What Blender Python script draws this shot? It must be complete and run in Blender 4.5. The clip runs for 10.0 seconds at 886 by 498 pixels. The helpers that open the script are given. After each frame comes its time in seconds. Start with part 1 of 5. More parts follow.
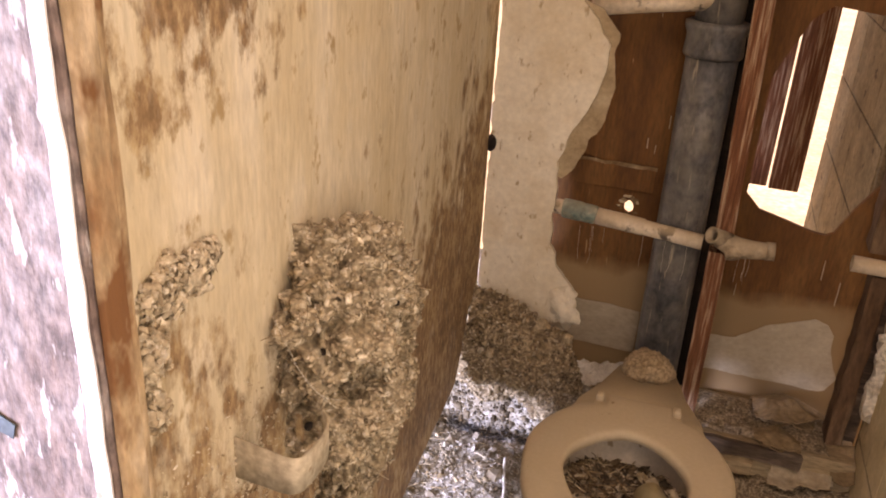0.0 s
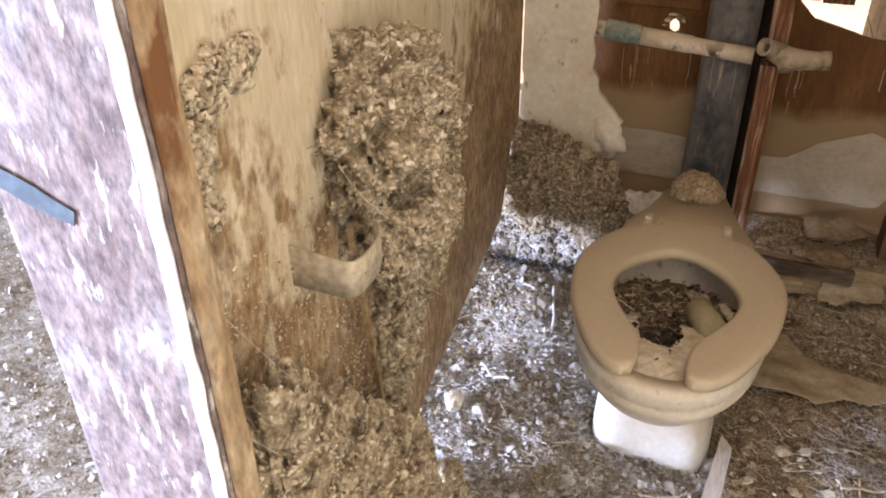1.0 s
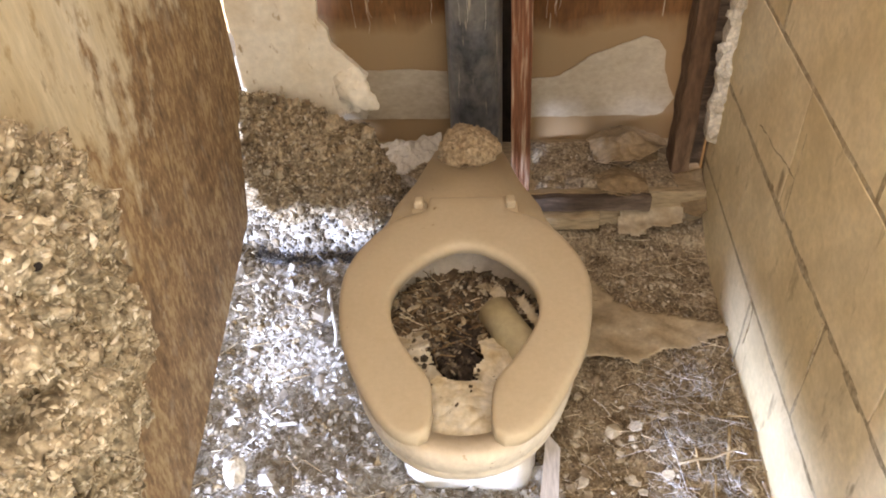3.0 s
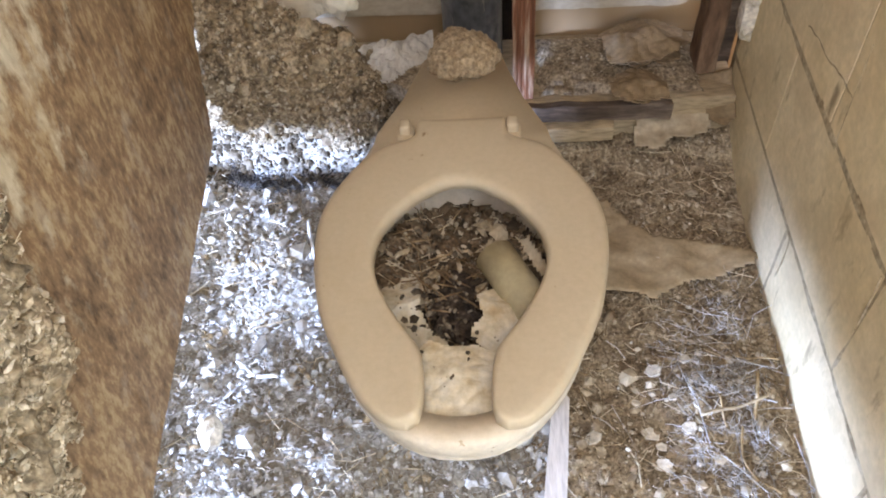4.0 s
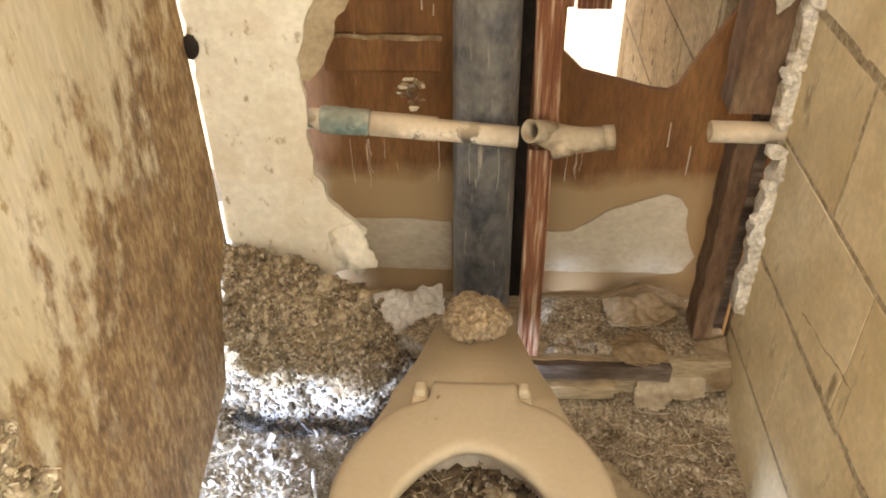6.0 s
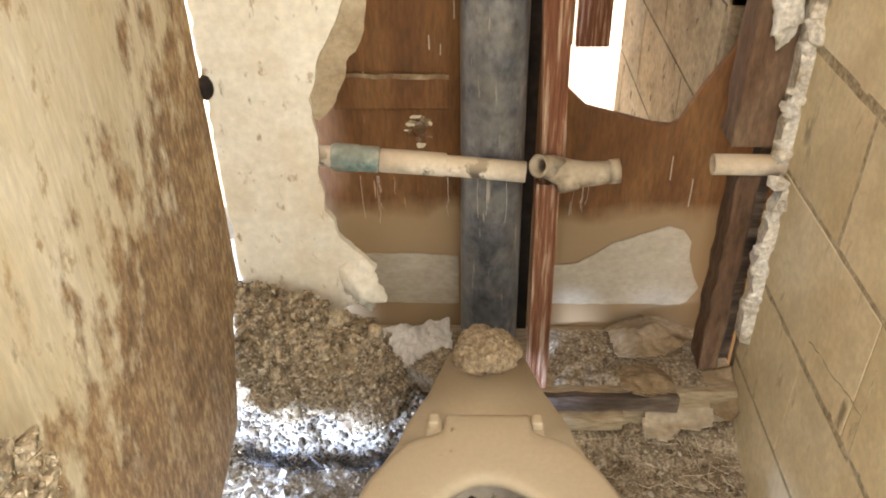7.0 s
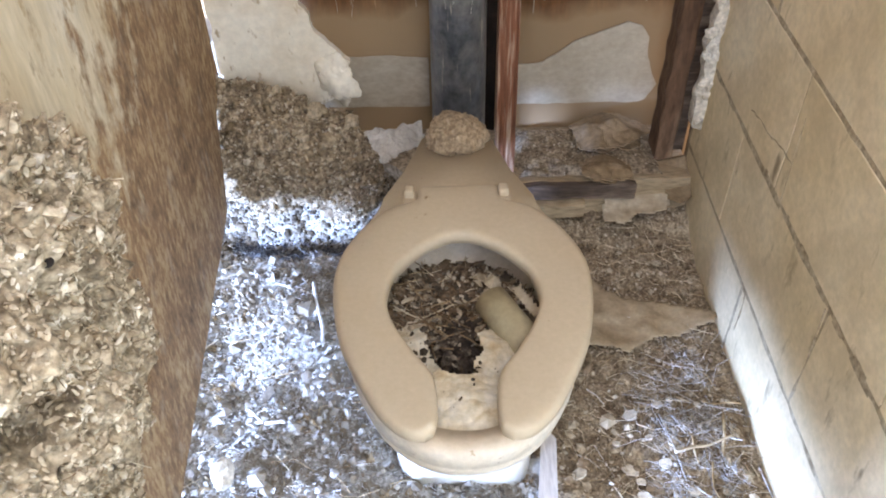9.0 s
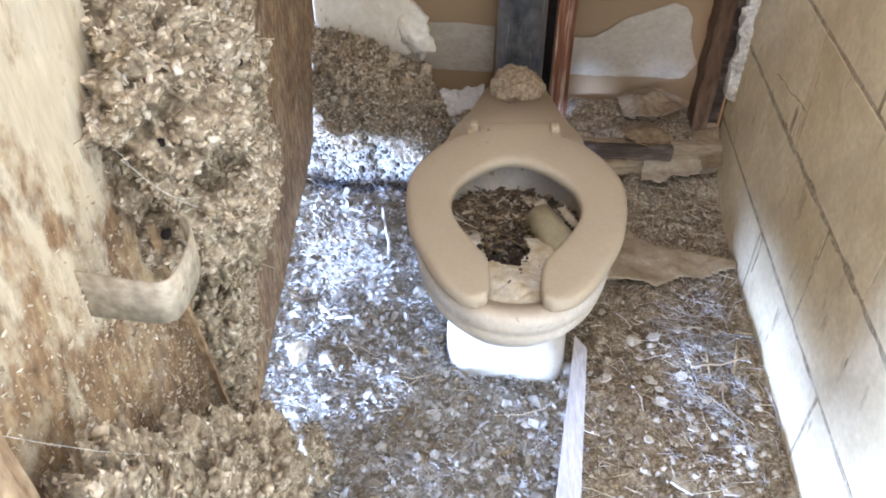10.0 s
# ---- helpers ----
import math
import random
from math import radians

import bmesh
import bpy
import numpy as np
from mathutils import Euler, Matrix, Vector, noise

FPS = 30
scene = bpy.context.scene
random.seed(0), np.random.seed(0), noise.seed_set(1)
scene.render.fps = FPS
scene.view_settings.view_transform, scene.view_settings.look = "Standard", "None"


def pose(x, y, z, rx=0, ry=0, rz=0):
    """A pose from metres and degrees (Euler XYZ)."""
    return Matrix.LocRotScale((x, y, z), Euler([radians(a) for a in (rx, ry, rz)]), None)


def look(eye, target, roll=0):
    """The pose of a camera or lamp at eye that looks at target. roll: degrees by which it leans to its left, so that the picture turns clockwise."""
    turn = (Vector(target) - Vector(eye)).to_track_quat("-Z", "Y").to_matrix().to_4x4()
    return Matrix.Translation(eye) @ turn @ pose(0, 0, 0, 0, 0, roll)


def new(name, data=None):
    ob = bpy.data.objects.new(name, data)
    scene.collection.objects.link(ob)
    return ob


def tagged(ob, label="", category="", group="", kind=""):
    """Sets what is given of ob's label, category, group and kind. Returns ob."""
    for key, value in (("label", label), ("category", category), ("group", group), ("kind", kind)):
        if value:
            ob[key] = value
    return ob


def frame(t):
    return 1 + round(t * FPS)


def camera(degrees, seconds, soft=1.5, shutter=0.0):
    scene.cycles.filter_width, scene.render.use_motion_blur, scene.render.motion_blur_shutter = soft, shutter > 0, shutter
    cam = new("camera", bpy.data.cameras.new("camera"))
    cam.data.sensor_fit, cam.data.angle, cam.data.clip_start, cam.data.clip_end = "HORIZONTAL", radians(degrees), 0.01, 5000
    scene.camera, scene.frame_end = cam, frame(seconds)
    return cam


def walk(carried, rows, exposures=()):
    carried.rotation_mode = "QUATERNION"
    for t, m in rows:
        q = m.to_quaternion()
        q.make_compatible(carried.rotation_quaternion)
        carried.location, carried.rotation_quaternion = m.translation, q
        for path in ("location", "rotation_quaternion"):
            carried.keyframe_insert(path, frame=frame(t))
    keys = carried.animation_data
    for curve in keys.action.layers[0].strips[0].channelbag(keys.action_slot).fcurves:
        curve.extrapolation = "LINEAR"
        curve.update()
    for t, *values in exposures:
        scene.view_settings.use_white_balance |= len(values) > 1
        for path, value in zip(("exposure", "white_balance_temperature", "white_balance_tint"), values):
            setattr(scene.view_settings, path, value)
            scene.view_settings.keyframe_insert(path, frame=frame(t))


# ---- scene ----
# camera and its way
cam = camera(56.3, 10.0, soft=1.9)
PATH = [
    (0, (0.027, -1.744, 1.355), (-0.518, -0.002, 0.538), 3.5),
    (0.5, (0.03, -1.754, 1.307), (-0.519, -0.147, 0.251), 0.5),
    (1, (0.027, -1.763, 1.292), (-0.55, -0.201, 0.185), -0.9),
    (1.5, (0.026, -1.727, 1.27), (-0.587, -0.193, 0.143), -1.7),
    (2, (0.005, -1.624, 1.234), (-0.44, -0.095, 0.024), -1.1),
    (2.5, (-0.015, -1.429, 1.255), (-0.114, 0.114, -0.013), -1.1),
    (2.7, (0.026, -1.406, 1.3), (-0.068, 0.118, 0.009), -2.2),
    (3.8, (0.058, -1.158, 1.24), (-0.106, 0.09, -0.315), -6.9),
    (4, (0.051, -1.154, 1.23), (-0.078, 0.08, -0.339), -5.8),
    (4.5, (0.039, -1.15, 1.228), (-0.025, 0.063, -0.361), -2.7),
    (5, (0.034, -1.145, 1.227), (-0.048, 0.056, -0.37), -2.8),
    (5.5, (0.026, -1.135, 1.269), (-0.063, 0.263, -0.159), -1.3),
    (6, (0.003, -1.133, 1.315), (-0.076, 0.456, 0.104), -0.7),
    (6.2, (-0.009, -1.129, 1.339), (-0.094, 0.531, 0.226), -0.2),
    (7.3, (-0.024, -1.161, 1.309), (-0.08, 0.447, 0.121), -1.4),
    (7.5, (-0.021, -1.166, 1.296), (-0.082, 0.397, 0.05), -1.8),
    (8, (-0.024, -1.2, 1.271), (-0.055, 0.29, -0.061), -1.8),
    (8.5, (-0.039, -1.256, 1.257), (-0.038, 0.188, -0.128), -3.1),
    (9, (-0.019, -1.324, 1.271), (-0.024, 0.124, -0.109), -1.4),
    (9.5, (0.0, -1.456, 1.278), (-0.042, 0.035, -0.055), 0.6),
    (10, (-0.044, -1.609, 1.277), (-0.144, -0.118, -0.053), 0.2),
]
EXPOSURES = [(0.0, 1.80, 10000, 37), (0.5, 1.82, 8800, 26), (1.0, 1.82, 8200, 25), (1.5, 1.75, 8000, 24), (2.0, 1.74, 8300, 24), (2.5, 2.27, 8600, 24), (3.2, 2.6, 8000, 21),
             (4.0, 2.65, 6800, 18), (5.0, 2.62, 6900, 18), (5.5, 2.66, 7900, 20), (6.0, 2.92, 8500, 16), (7.5, 2.97, 6900, 15), (8.5, 2.81, 6200, 15), (9.2, 2.70, 6150, 18), (10.0, 2.56, 6050, 18)]
walk(cam, [(t, look(eye, target, roll)) for t, eye, target, roll in PATH], EXPOSURES)

# world, sun and the light of the openings
world = bpy.data.worlds.new("sky")
scene.world = world
world.use_nodes = True
wn = world.node_tree
sky = wn.nodes.new("ShaderNodeTexSky")
sky.sky_type, sky.sun_disc = "NISHITA", False
sky.sun_elevation, sky.sun_rotation = radians(50), radians(45)
wn.nodes["Background"].inputs["Strength"].default_value = 0.15
wn.links.new(sky.outputs["Color"], wn.nodes["Background"].inputs["Color"])
sun = new("sun", bpy.data.lights.new("sun", "SUN"))
sun.data.energy, sun.data.angle, sun.data.color = 4.0, radians(0.5), (1.0, 0.95, 0.87)
sun.matrix_world = look((4, 4, 6.74), (0, 0, 0))


def opening_light(name, eye, target, width, height, watts, color):
    lamp = bpy.data.lights.new(name, "AREA")
    lamp.shape, lamp.size, lamp.size_y, lamp.energy, lamp.color = "RECTANGLE", width, height, watts, color
    ob = new(name, lamp)
    ob.matrix_world = look(eye, target)
    return ob


opening_light("low_opening_light", (-2.38, -2.45, 0.43), (-0.1, -0.75, 0.25), 1.05, 0.66, 172, (0.38, 0.57, 1.0))
opening_light("entrance_light", (-0.5, -3.95, 1.15), (-0.5, 0, 1.15), 1.75, 1.9, 1.8, (1.0, 0.97, 0.93))
opening_light("roof_light", (-0.05, -1.72, 2.42), (-0.05, -1.71, 0), 0.95, 1.1, 4.2, (1.0, 0.96, 0.9))


# ---- materials ----
def material(name, colors, scale=6.0, stretch=(1, 1, 1), fine=60.0, fine_amount=0.35, rough=0.85, bump=0.3, bump_scale=40.0,
             specks=None, speck_scale=30.0, speck_at=0.68, speck_stretch=None, island=0.0, speck_soft=0.05, patch=None, patch_scale=6.0, patch_amount=0.6, metal=0.0, dust=None, dust_amount=0.0, vary=False):
    """Two scales of noise between some colours, with specks, dust and fine relief."""
    m = bpy.data.materials.new(name)
    m.use_nodes = True
    t = m.node_tree
    b = t.nodes["Principled BSDF"]
    link = t.links.new
    co = t.nodes.new("ShaderNodeTexCoord")
    geo = t.nodes.new("ShaderNodeNewGeometry")

    def mapped(st):
        mp = t.nodes.new("ShaderNodeMapping")
        mp.inputs["Scale"].default_value = st
        link(co.outputs["Object"], mp.inputs["Vector"])
        if vary:
            info = t.nodes.new("ShaderNodeObjectInfo")
            shift = t.nodes.new("ShaderNodeVectorMath")
            shift.operation = "MULTIPLY_ADD"
            link(info.outputs["Random"], shift.inputs[0])
            shift.inputs[1].default_value = (37.0, 53.0, 71.0)
            link(mp.outputs["Vector"], shift.inputs[2])
            return shift.outputs[0]
        return mp.outputs["Vector"]

    def noisy(vec, sc, detail=5.0, rg=0.6):
        n = t.nodes.new("ShaderNodeTexNoise")
        n.inputs["Scale"].default_value, n.inputs["Detail"].default_value, n.inputs["Roughness"].default_value = sc, detail, rg
        link(vec, n.inputs["Vector"])
        return n.outputs["Fac"]

    def mix(fac, a, c, mode="MIX"):
        x = t.nodes.new("ShaderNodeMix")
        x.data_type, x.blend_type = "RGBA", mode
        for sock, v in ((x.inputs["Factor"], fac), (x.inputs[6], a), (x.inputs[7], c)):
            if isinstance(v, (int, float, tuple)):
                sock.default_value = (*v, 1.0) if isinstance(v, tuple) else v
            else:
                link(v, sock)
        return x.outputs[2]

    vec = mapped(stretch)
    ramp = t.nodes.new("ShaderNodeValToRGB")
    el = ramp.color_ramp.elements
    while len(el) < len(colors):
        el.new(0.5)
    for n, c in enumerate(colors):
        el[n].position = 0.3 + 0.4 * n / max(1, len(colors) - 1)
        el[n].color = (*c, 1.0)
    if island:
        val = t.nodes.new("ShaderNodeMath")
        val.operation = "MULTIPLY_ADD"
        link(geo.outputs["Random Per Island"], val.inputs[0])
        val.inputs[1].default_value = island
        sub = t.nodes.new("ShaderNodeMath")
        sub.operation = "SUBTRACT"
        link(noisy(vec, scale), sub.inputs[0])
        sub.inputs[1].default_value = island / 2
        link(sub.outputs[0], val.inputs[2])
        link(val.outputs[0], ramp.inputs["Fac"])
    else:
        link(noisy(vec, scale), ramp.inputs["Fac"])
    color = ramp.outputs["Color"]
    fr = t.nodes.new("ShaderNodeMapRange")
    fr.inputs[1].default_value, fr.inputs[2].default_value = 0.3, 0.7
    fr.inputs[3].default_value, fr.inputs[4].default_value = 1.0 - fine_amount, 1.0 + fine_amount * 0.6
    link(noisy(vec, fine, 3.0), fr.inputs[0])
    gray = t.nodes.new("ShaderNodeCombineColor")
    for n in range(3):
        link(fr.outputs[0], gray.inputs[n])
    color = mix(1.0, color, gray.outputs[0], "MULTIPLY")
    if specks:
        sr = t.nodes.new("ShaderNodeMapRange")
        sr.inputs[1].default_value, sr.inputs[2].default_value = speck_at, speck_at + speck_soft
        link(noisy(mapped(speck_stretch or stretch), speck_scale, 4.0), sr.inputs[0])
        color = mix(sr.outputs[0], color, specks)
    if patch:
        pr = t.nodes.new("ShaderNodeMapRange")
        pr.inputs[1].default_value, pr.inputs[2].default_value, pr.inputs[4].default_value = 0.45, 0.62, patch_amount
        link(noisy(co.outputs["Object"], patch_scale, 6.0, 0.7), pr.inputs[0])
        color = mix(pr.outputs[0], color, patch)
    if dust:
        up = t.nodes.new("ShaderNodeSeparateXYZ")
        link(geo.outputs["Normal"], up.inputs[0])
        dr = t.nodes.new("ShaderNodeMapRange")
        dr.inputs[1].default_value, dr.inputs[2].default_value = -0.2, 0.9
        dr.inputs[4].default_value = dust_amount
        link(up.outputs["Z"], dr.inputs[0])
        color = mix(dr.outputs[0], color, dust)
    link(color, b.inputs["Base Color"])
    b.inputs["Roughness"].default_value, b.inputs["Metallic"].default_value = rough, metal
    b.inputs["Specular IOR Level"].default_value = 0.25
    if bump:
        bp = t.nodes.new("ShaderNodeBump")
        bp.inputs["Strength"].default_value, bp.inputs["Distance"].default_value = bump, 0.004
        link(noisy(vec, bump_scale, 6.0, 0.65), bp.inputs["Height"])
        link(bp.outputs["Normal"], b.inputs["Normal"])
    return m


TAN = (0.46, 0.34, 0.20)
M_SEAT = material("dusty_plastic", [(0.46, 0.365, 0.24), (0.53, 0.435, 0.30)], 5, patch=(0.42, 0.32, 0.195), patch_scale=5, patch_amount=0.4, fine=120, fine_amount=0.05, rough=0.62, bump=0.012,
                  bump_scale=200, specks=(0.25, 0.165, 0.09), speck_scale=32, speck_at=0.70, speck_soft=0.03)
M_CHINA = material("stained_porcelain", [(0.60, 0.54, 0.43), (0.70, 0.66, 0.58), (0.74, 0.72, 0.68)], 7, fine=90, fine_amount=0.12, rough=0.35,
                   bump=0.05, specks=(0.33, 0.23, 0.13), speck_scale=45, speck_at=0.66, dust=TAN, dust_amount=0.8)
M_BOWL = material("dust_stained_porcelain", [(0.55, 0.465, 0.34), (0.66, 0.585, 0.465), (0.75, 0.70, 0.61)], 9, fine=110, fine_amount=0.15, rough=0.5, bump=0.06,
                  specks=(0.30, 0.21, 0.12), speck_scale=40, speck_at=0.63, dust=TAN, dust_amount=0.5)
M_SOIL = material("loose_soil", [(0.13, 0.09, 0.05), (0.30, 0.225, 0.14), (0.43, 0.335, 0.22)], 35, fine=140, fine_amount=0.6, rough=1, bump=1.0, bump_scale=120)
M_DARKSOIL = material("dark_crumbs", [(0.055, 0.04, 0.025), (0.12, 0.09, 0.058), (0.23, 0.185, 0.13)], 25, island=0.8, fine=140, rough=1, bump=0.8, bump_scale=120)
M_SOILCLOD = material("soil_clods", [(0.20, 0.145, 0.082), (0.33, 0.25, 0.155), (0.46, 0.365, 0.24)], 25, island=0.4, fine=140, fine_amount=0.5, rough=1, bump=0.8, bump_scale=120)
M_LITTER = material("trodden_litter", [(0.17, 0.14, 0.105), (0.27, 0.235, 0.185), (0.37, 0.345, 0.30), (0.46, 0.44, 0.41)], 40, patch=(0.19, 0.145, 0.09), patch_scale=11, patch_amount=0.55, fine=160,
                    fine_amount=0.45, rough=1, bump=1.0, bump_scale=110)
M_PALEFLAKE = material("pale_litter_flakes", [(0.19, 0.155, 0.115), (0.29, 0.255, 0.205), (0.38, 0.355, 0.31), (0.52, 0.50, 0.47)], 20, island=0.75, patch=(0.22, 0.17, 0.105), patch_scale=11, patch_amount=0.5, fine=150, rough=0.95, bump=0.2)
M_DIRT = material("brown_litter", [(0.15, 0.105, 0.06), (0.31, 0.235, 0.15), (0.45, 0.36, 0.24)], 40, fine=160, fine_amount=0.55, rough=1, bump=1.0, bump_scale=110)
M_FLAKE = material("litter_flakes", [(0.16, 0.11, 0.065), (0.25, 0.185, 0.115), (0.34, 0.265, 0.175), (0.50, 0.42, 0.305)], 20, island=0.75, fine=150, rough=0.95, bump=0.2)
M_STRAW = material("straw", [(0.16, 0.10, 0.05), (0.42, 0.30, 0.16), (0.62, 0.52, 0.36)], 15, island=0.9, rough=0.9, bump=0)
M_DOWN = material("pale_down", [(0.30, 0.27, 0.23), (0.46, 0.43, 0.39), (0.66, 0.64, 0.61)], 15, island=0.9, rough=1, bump=0)
M_FLUFF = material("dark_fluff", [(0.04, 0.04, 0.045), (0.10, 0.10, 0.105), (0.22, 0.215, 0.21)], 15, island=0.9, rough=1, bump=0)
M_PEBBLE = material("pebbles", [(0.26, 0.19, 0.12), (0.5, 0.42, 0.3), (0.66, 0.6, 0.5)], 12, island=0.9, rough=0.9, bump=0.3)
M_NEST = material("nest_felt", [(0.15, 0.106, 0.064), (0.33, 0.255, 0.16), (0.52, 0.425, 0.29)], 60, fine=150, fine_amount=0.55, rough=1, bump=1.0, bump_scale=130)
M_NESTFLAKE = material("nest_flakes", [(0.30, 0.225, 0.14), (0.45, 0.355, 0.235), (0.57, 0.47, 0.325), (0.70, 0.61, 0.47)], 60, island=0.25, fine=150, rough=0.95, bump=0.2)
M_MUD = material("dried_mud", [(0.30, 0.21, 0.12), (0.46, 0.35, 0.22)], 30, island=0.3, fine=130, fine_amount=0.45, rough=1, bump=0.9, bump_scale=110)
M_BLOCK = material("painted_block", [(0.60, 0.47, 0.27), (0.70, 0.57, 0.36), (0.76, 0.65, 0.445)], 3.5, fine=80, fine_amount=0.12, rough=0.8, bump=0.15, bump_scale=50,
                   specks=(0.30, 0.225, 0.135), speck_scale=15, speck_at=0.62, speck_soft=0.12, speck_stretch=(1, 1.5, 0.55), patch=(0.46, 0.355, 0.21), patch_scale=6, patch_amount=0.45, vary=True)
# outside blocks: cream darkened to tan, with the wall's shade put into the colour
M_FARBLOCK = material("shaded_far_block", [(0.15, 0.105, 0.055), (0.22, 0.16, 0.088), (0.28, 0.21, 0.125)], 9, fine=60, fine_amount=0.3, rough=0.95, bump=0.4, specks=(0.08, 0.052, 0.028), speck_scale=22, speck_at=0.62)
M_MORTAR = material("dirty_mortar", [(0.17, 0.12, 0.07), (0.30, 0.23, 0.15)], 25, fine=120, rough=1, bump=0.6)
M_BOARD = material("wallboard_paint", [(0.62, 0.545, 0.41), (0.74, 0.68, 0.55)], 5, fine=70, fine_amount=0.12, rough=0.85, bump=0.15,
                   specks=(0.33, 0.24, 0.14), speck_scale=26, speck_at=0.60, speck_soft=0.09, speck_stretch=(1.8, 1, 0.9), patch=(0.50, 0.38, 0.22), patch_scale=6, patch_amount=0.5)
M_GYPSUM = material("broken_gypsum", [(0.40, 0.32, 0.215), (0.66, 0.60, 0.49), (0.74, 0.69, 0.60)], 22, fine=120, rough=1, bump=0.8, bump_scale=90)
M_KRAFT = material("kraft_paper", [(0.28, 0.205, 0.12), (0.38, 0.29, 0.18), (0.47, 0.38, 0.255)], 14, fine=110, fine_amount=0.2, rough=0.9, bump=0.3)
M_SIDING = material("red_siding", [(0.070, 0.022, 0.006), (0.125, 0.044, 0.011), (0.19, 0.085, 0.026)], 5, (2.4, 1, 0.5), fine=70, fine_amount=0.35, rough=0.9, bump=0.12,
                    specks=(0.42, 0.27, 0.14), speck_scale=24, speck_at=0.71, speck_stretch=(3, 1, 0.4))
M_DUSTBAND = material("dust_coat", [(0.32, 0.26, 0.18), (0.42, 0.35, 0.255)], 8, (0.8, 1, 1.3), fine=80, fine_amount=0.15, rough=0.95, bump=0.1)
M_WHITEPAPER = material("white_paper", [(0.37, 0.30, 0.205), (0.48, 0.41, 0.31)], 7, (0.9, 1, 1.2), fine=90, fine_amount=0.12, rough=0.9, bump=0.25)
M_STUD = material("red_stained_stud", [(0.10, 0.034, 0.016), (0.19, 0.076, 0.036), (0.50, 0.37, 0.25)], 18, (7, 7, 0.35), fine=60, fine_amount=0.3, rough=0.85, bump=0.6, bump_scale=26)
M_RAWSTUD = material("old_stud", [(0.095, 0.05, 0.026), (0.14, 0.08, 0.046), (0.21, 0.14, 0.085)], 8, (2, 2, 0.5), fine=60, rough=0.9, bump=0.4)
M_SILL = material("dusty_sill", [(0.26, 0.18, 0.10), (0.44, 0.34, 0.21)], 9, (0.4, 2, 2), fine=80, rough=0.95, bump=0.4)
M_TAR = material("dark_strip", [(0.035, 0.024, 0.017), (0.10, 0.07, 0.05), (0.28, 0.21, 0.15)], 14, (0.4, 2, 2), fine=90, rough=0.7, bump=0.3)
M_ABS = material("black_drain_pipe", [(0.042, 0.043, 0.044), (0.085, 0.085, 0.084), (0.23, 0.21, 0.18)], 7, (1.2, 1.2, 0.7), fine=60, fine_amount=0.5, rough=0.40, bump=0.15,
                 specks=(0.36, 0.31, 0.24), speck_scale=26, speck_at=0.63, speck_soft=0.1, speck_stretch=(3, 3, 0.35), patch=(0.22, 0.195, 0.155), patch_scale=9, patch_amount=0.45)
M_PVC = material("stained_plastic_pipe", [(0.50, 0.40, 0.27), (0.70, 0.62, 0.49)], 14, fine=90, fine_amount=0.2, rough=0.5, bump=0.1,
                 specks=(0.10, 0.08, 0.06), speck_scale=16, speck_at=0.61, dust=(0.55, 0.42, 0.27), dust_amount=0.8)
M_PRIMER = material("green_primer", [(0.02, 0.05, 0.05), (0.14, 0.20, 0.175), (0.42, 0.38, 0.28)], 34, fine=90, rough=0.6, bump=0.1, dust=(0.40, 0.36, 0.25), dust_amount=0.5)
M_FITTING = material("dusty_fitting", [(0.14, 0.105, 0.072), (0.29, 0.225, 0.15), (0.40, 0.33, 0.235)], 26, fine=90, rough=0.8, bump=0.4, dust=(0.42, 0.335, 0.225), dust_amount=0.6)
# near-white colour imitating light on the casing's bevelled edge
M_LITEDGE = material("lit_edge_white", [(0.52, 0.48, 0.45), (0.74, 0.72, 0.70)], 16, (1, 1, 0.5), fine=80, fine_amount=0.2, rough=0.7, bump=0.3, specks=(0.3, 0.22, 0.16), speck_scale=40, speck_at=0.64)
M_JOINT = material("dirty_joint", [(0.29, 0.215, 0.125), (0.40, 0.315, 0.20), (0.50, 0.415, 0.285)], 30, fine=120, fine_amount=0.35, rough=1, bump=0.7)
M_SMEAR = material("dried_dust_smear", [(0.13, 0.075, 0.034), (0.21, 0.14, 0.075), (0.33, 0.25, 0.15)], 28, fine=90, fine_amount=0.3, rough=0.95, bump=0.2)
M_DARK = material("dark_void", [(0.012, 0.009, 0.007), (0.03, 0.02, 0.015)], 20, rough=1, bump=0)
M_FIBER = material("bowl_muck", [(0.05, 0.03, 0.016), (0.16, 0.105, 0.06), (0.31, 0.225, 0.135)], 45, fine=150, fine_amount=0.6, rough=1, bump=1.0, bump_scale=120)
M_FIBERDARK = material("black_muck", [(0.02, 0.014, 0.010), (0.06, 0.042, 0.029), (0.13, 0.095, 0.068)], 40, fine=150, fine_amount=0.6, rough=1, bump=1.0, bump_scale=120)
M_ROLL = material("cardboard_roll", [(0.36, 0.30, 0.17), (0.44, 0.36, 0.22)], 12, fine=90, fine_amount=0.12, rough=0.9, bump=0.1, specks=(0.25, 0.33, 0.2), speck_scale=14, speck_at=0.66)
M_WAD = material("brown_wad", [(0.17, 0.115, 0.06), (0.24, 0.165, 0.09), (0.31, 0.225, 0.135)], 14, fine=110, fine_amount=0.25, rough=0.9, bump=0.3)
M_OLDPAPER = material("dull_old_paper", [(0.34, 0.26, 0.165), (0.44, 0.355, 0.24), (0.53, 0.445, 0.32)], 18, fine=90, fine_amount=0.2, rough=0.95, bump=0.3)
M_RAG = material("grey_paper_rag", [(0.48, 0.43, 0.35), (0.58, 0.53, 0.45), (0.67, 0.62, 0.54)], 14, fine=90, fine_amount=0.15, rough=0.95, bump=0.2)
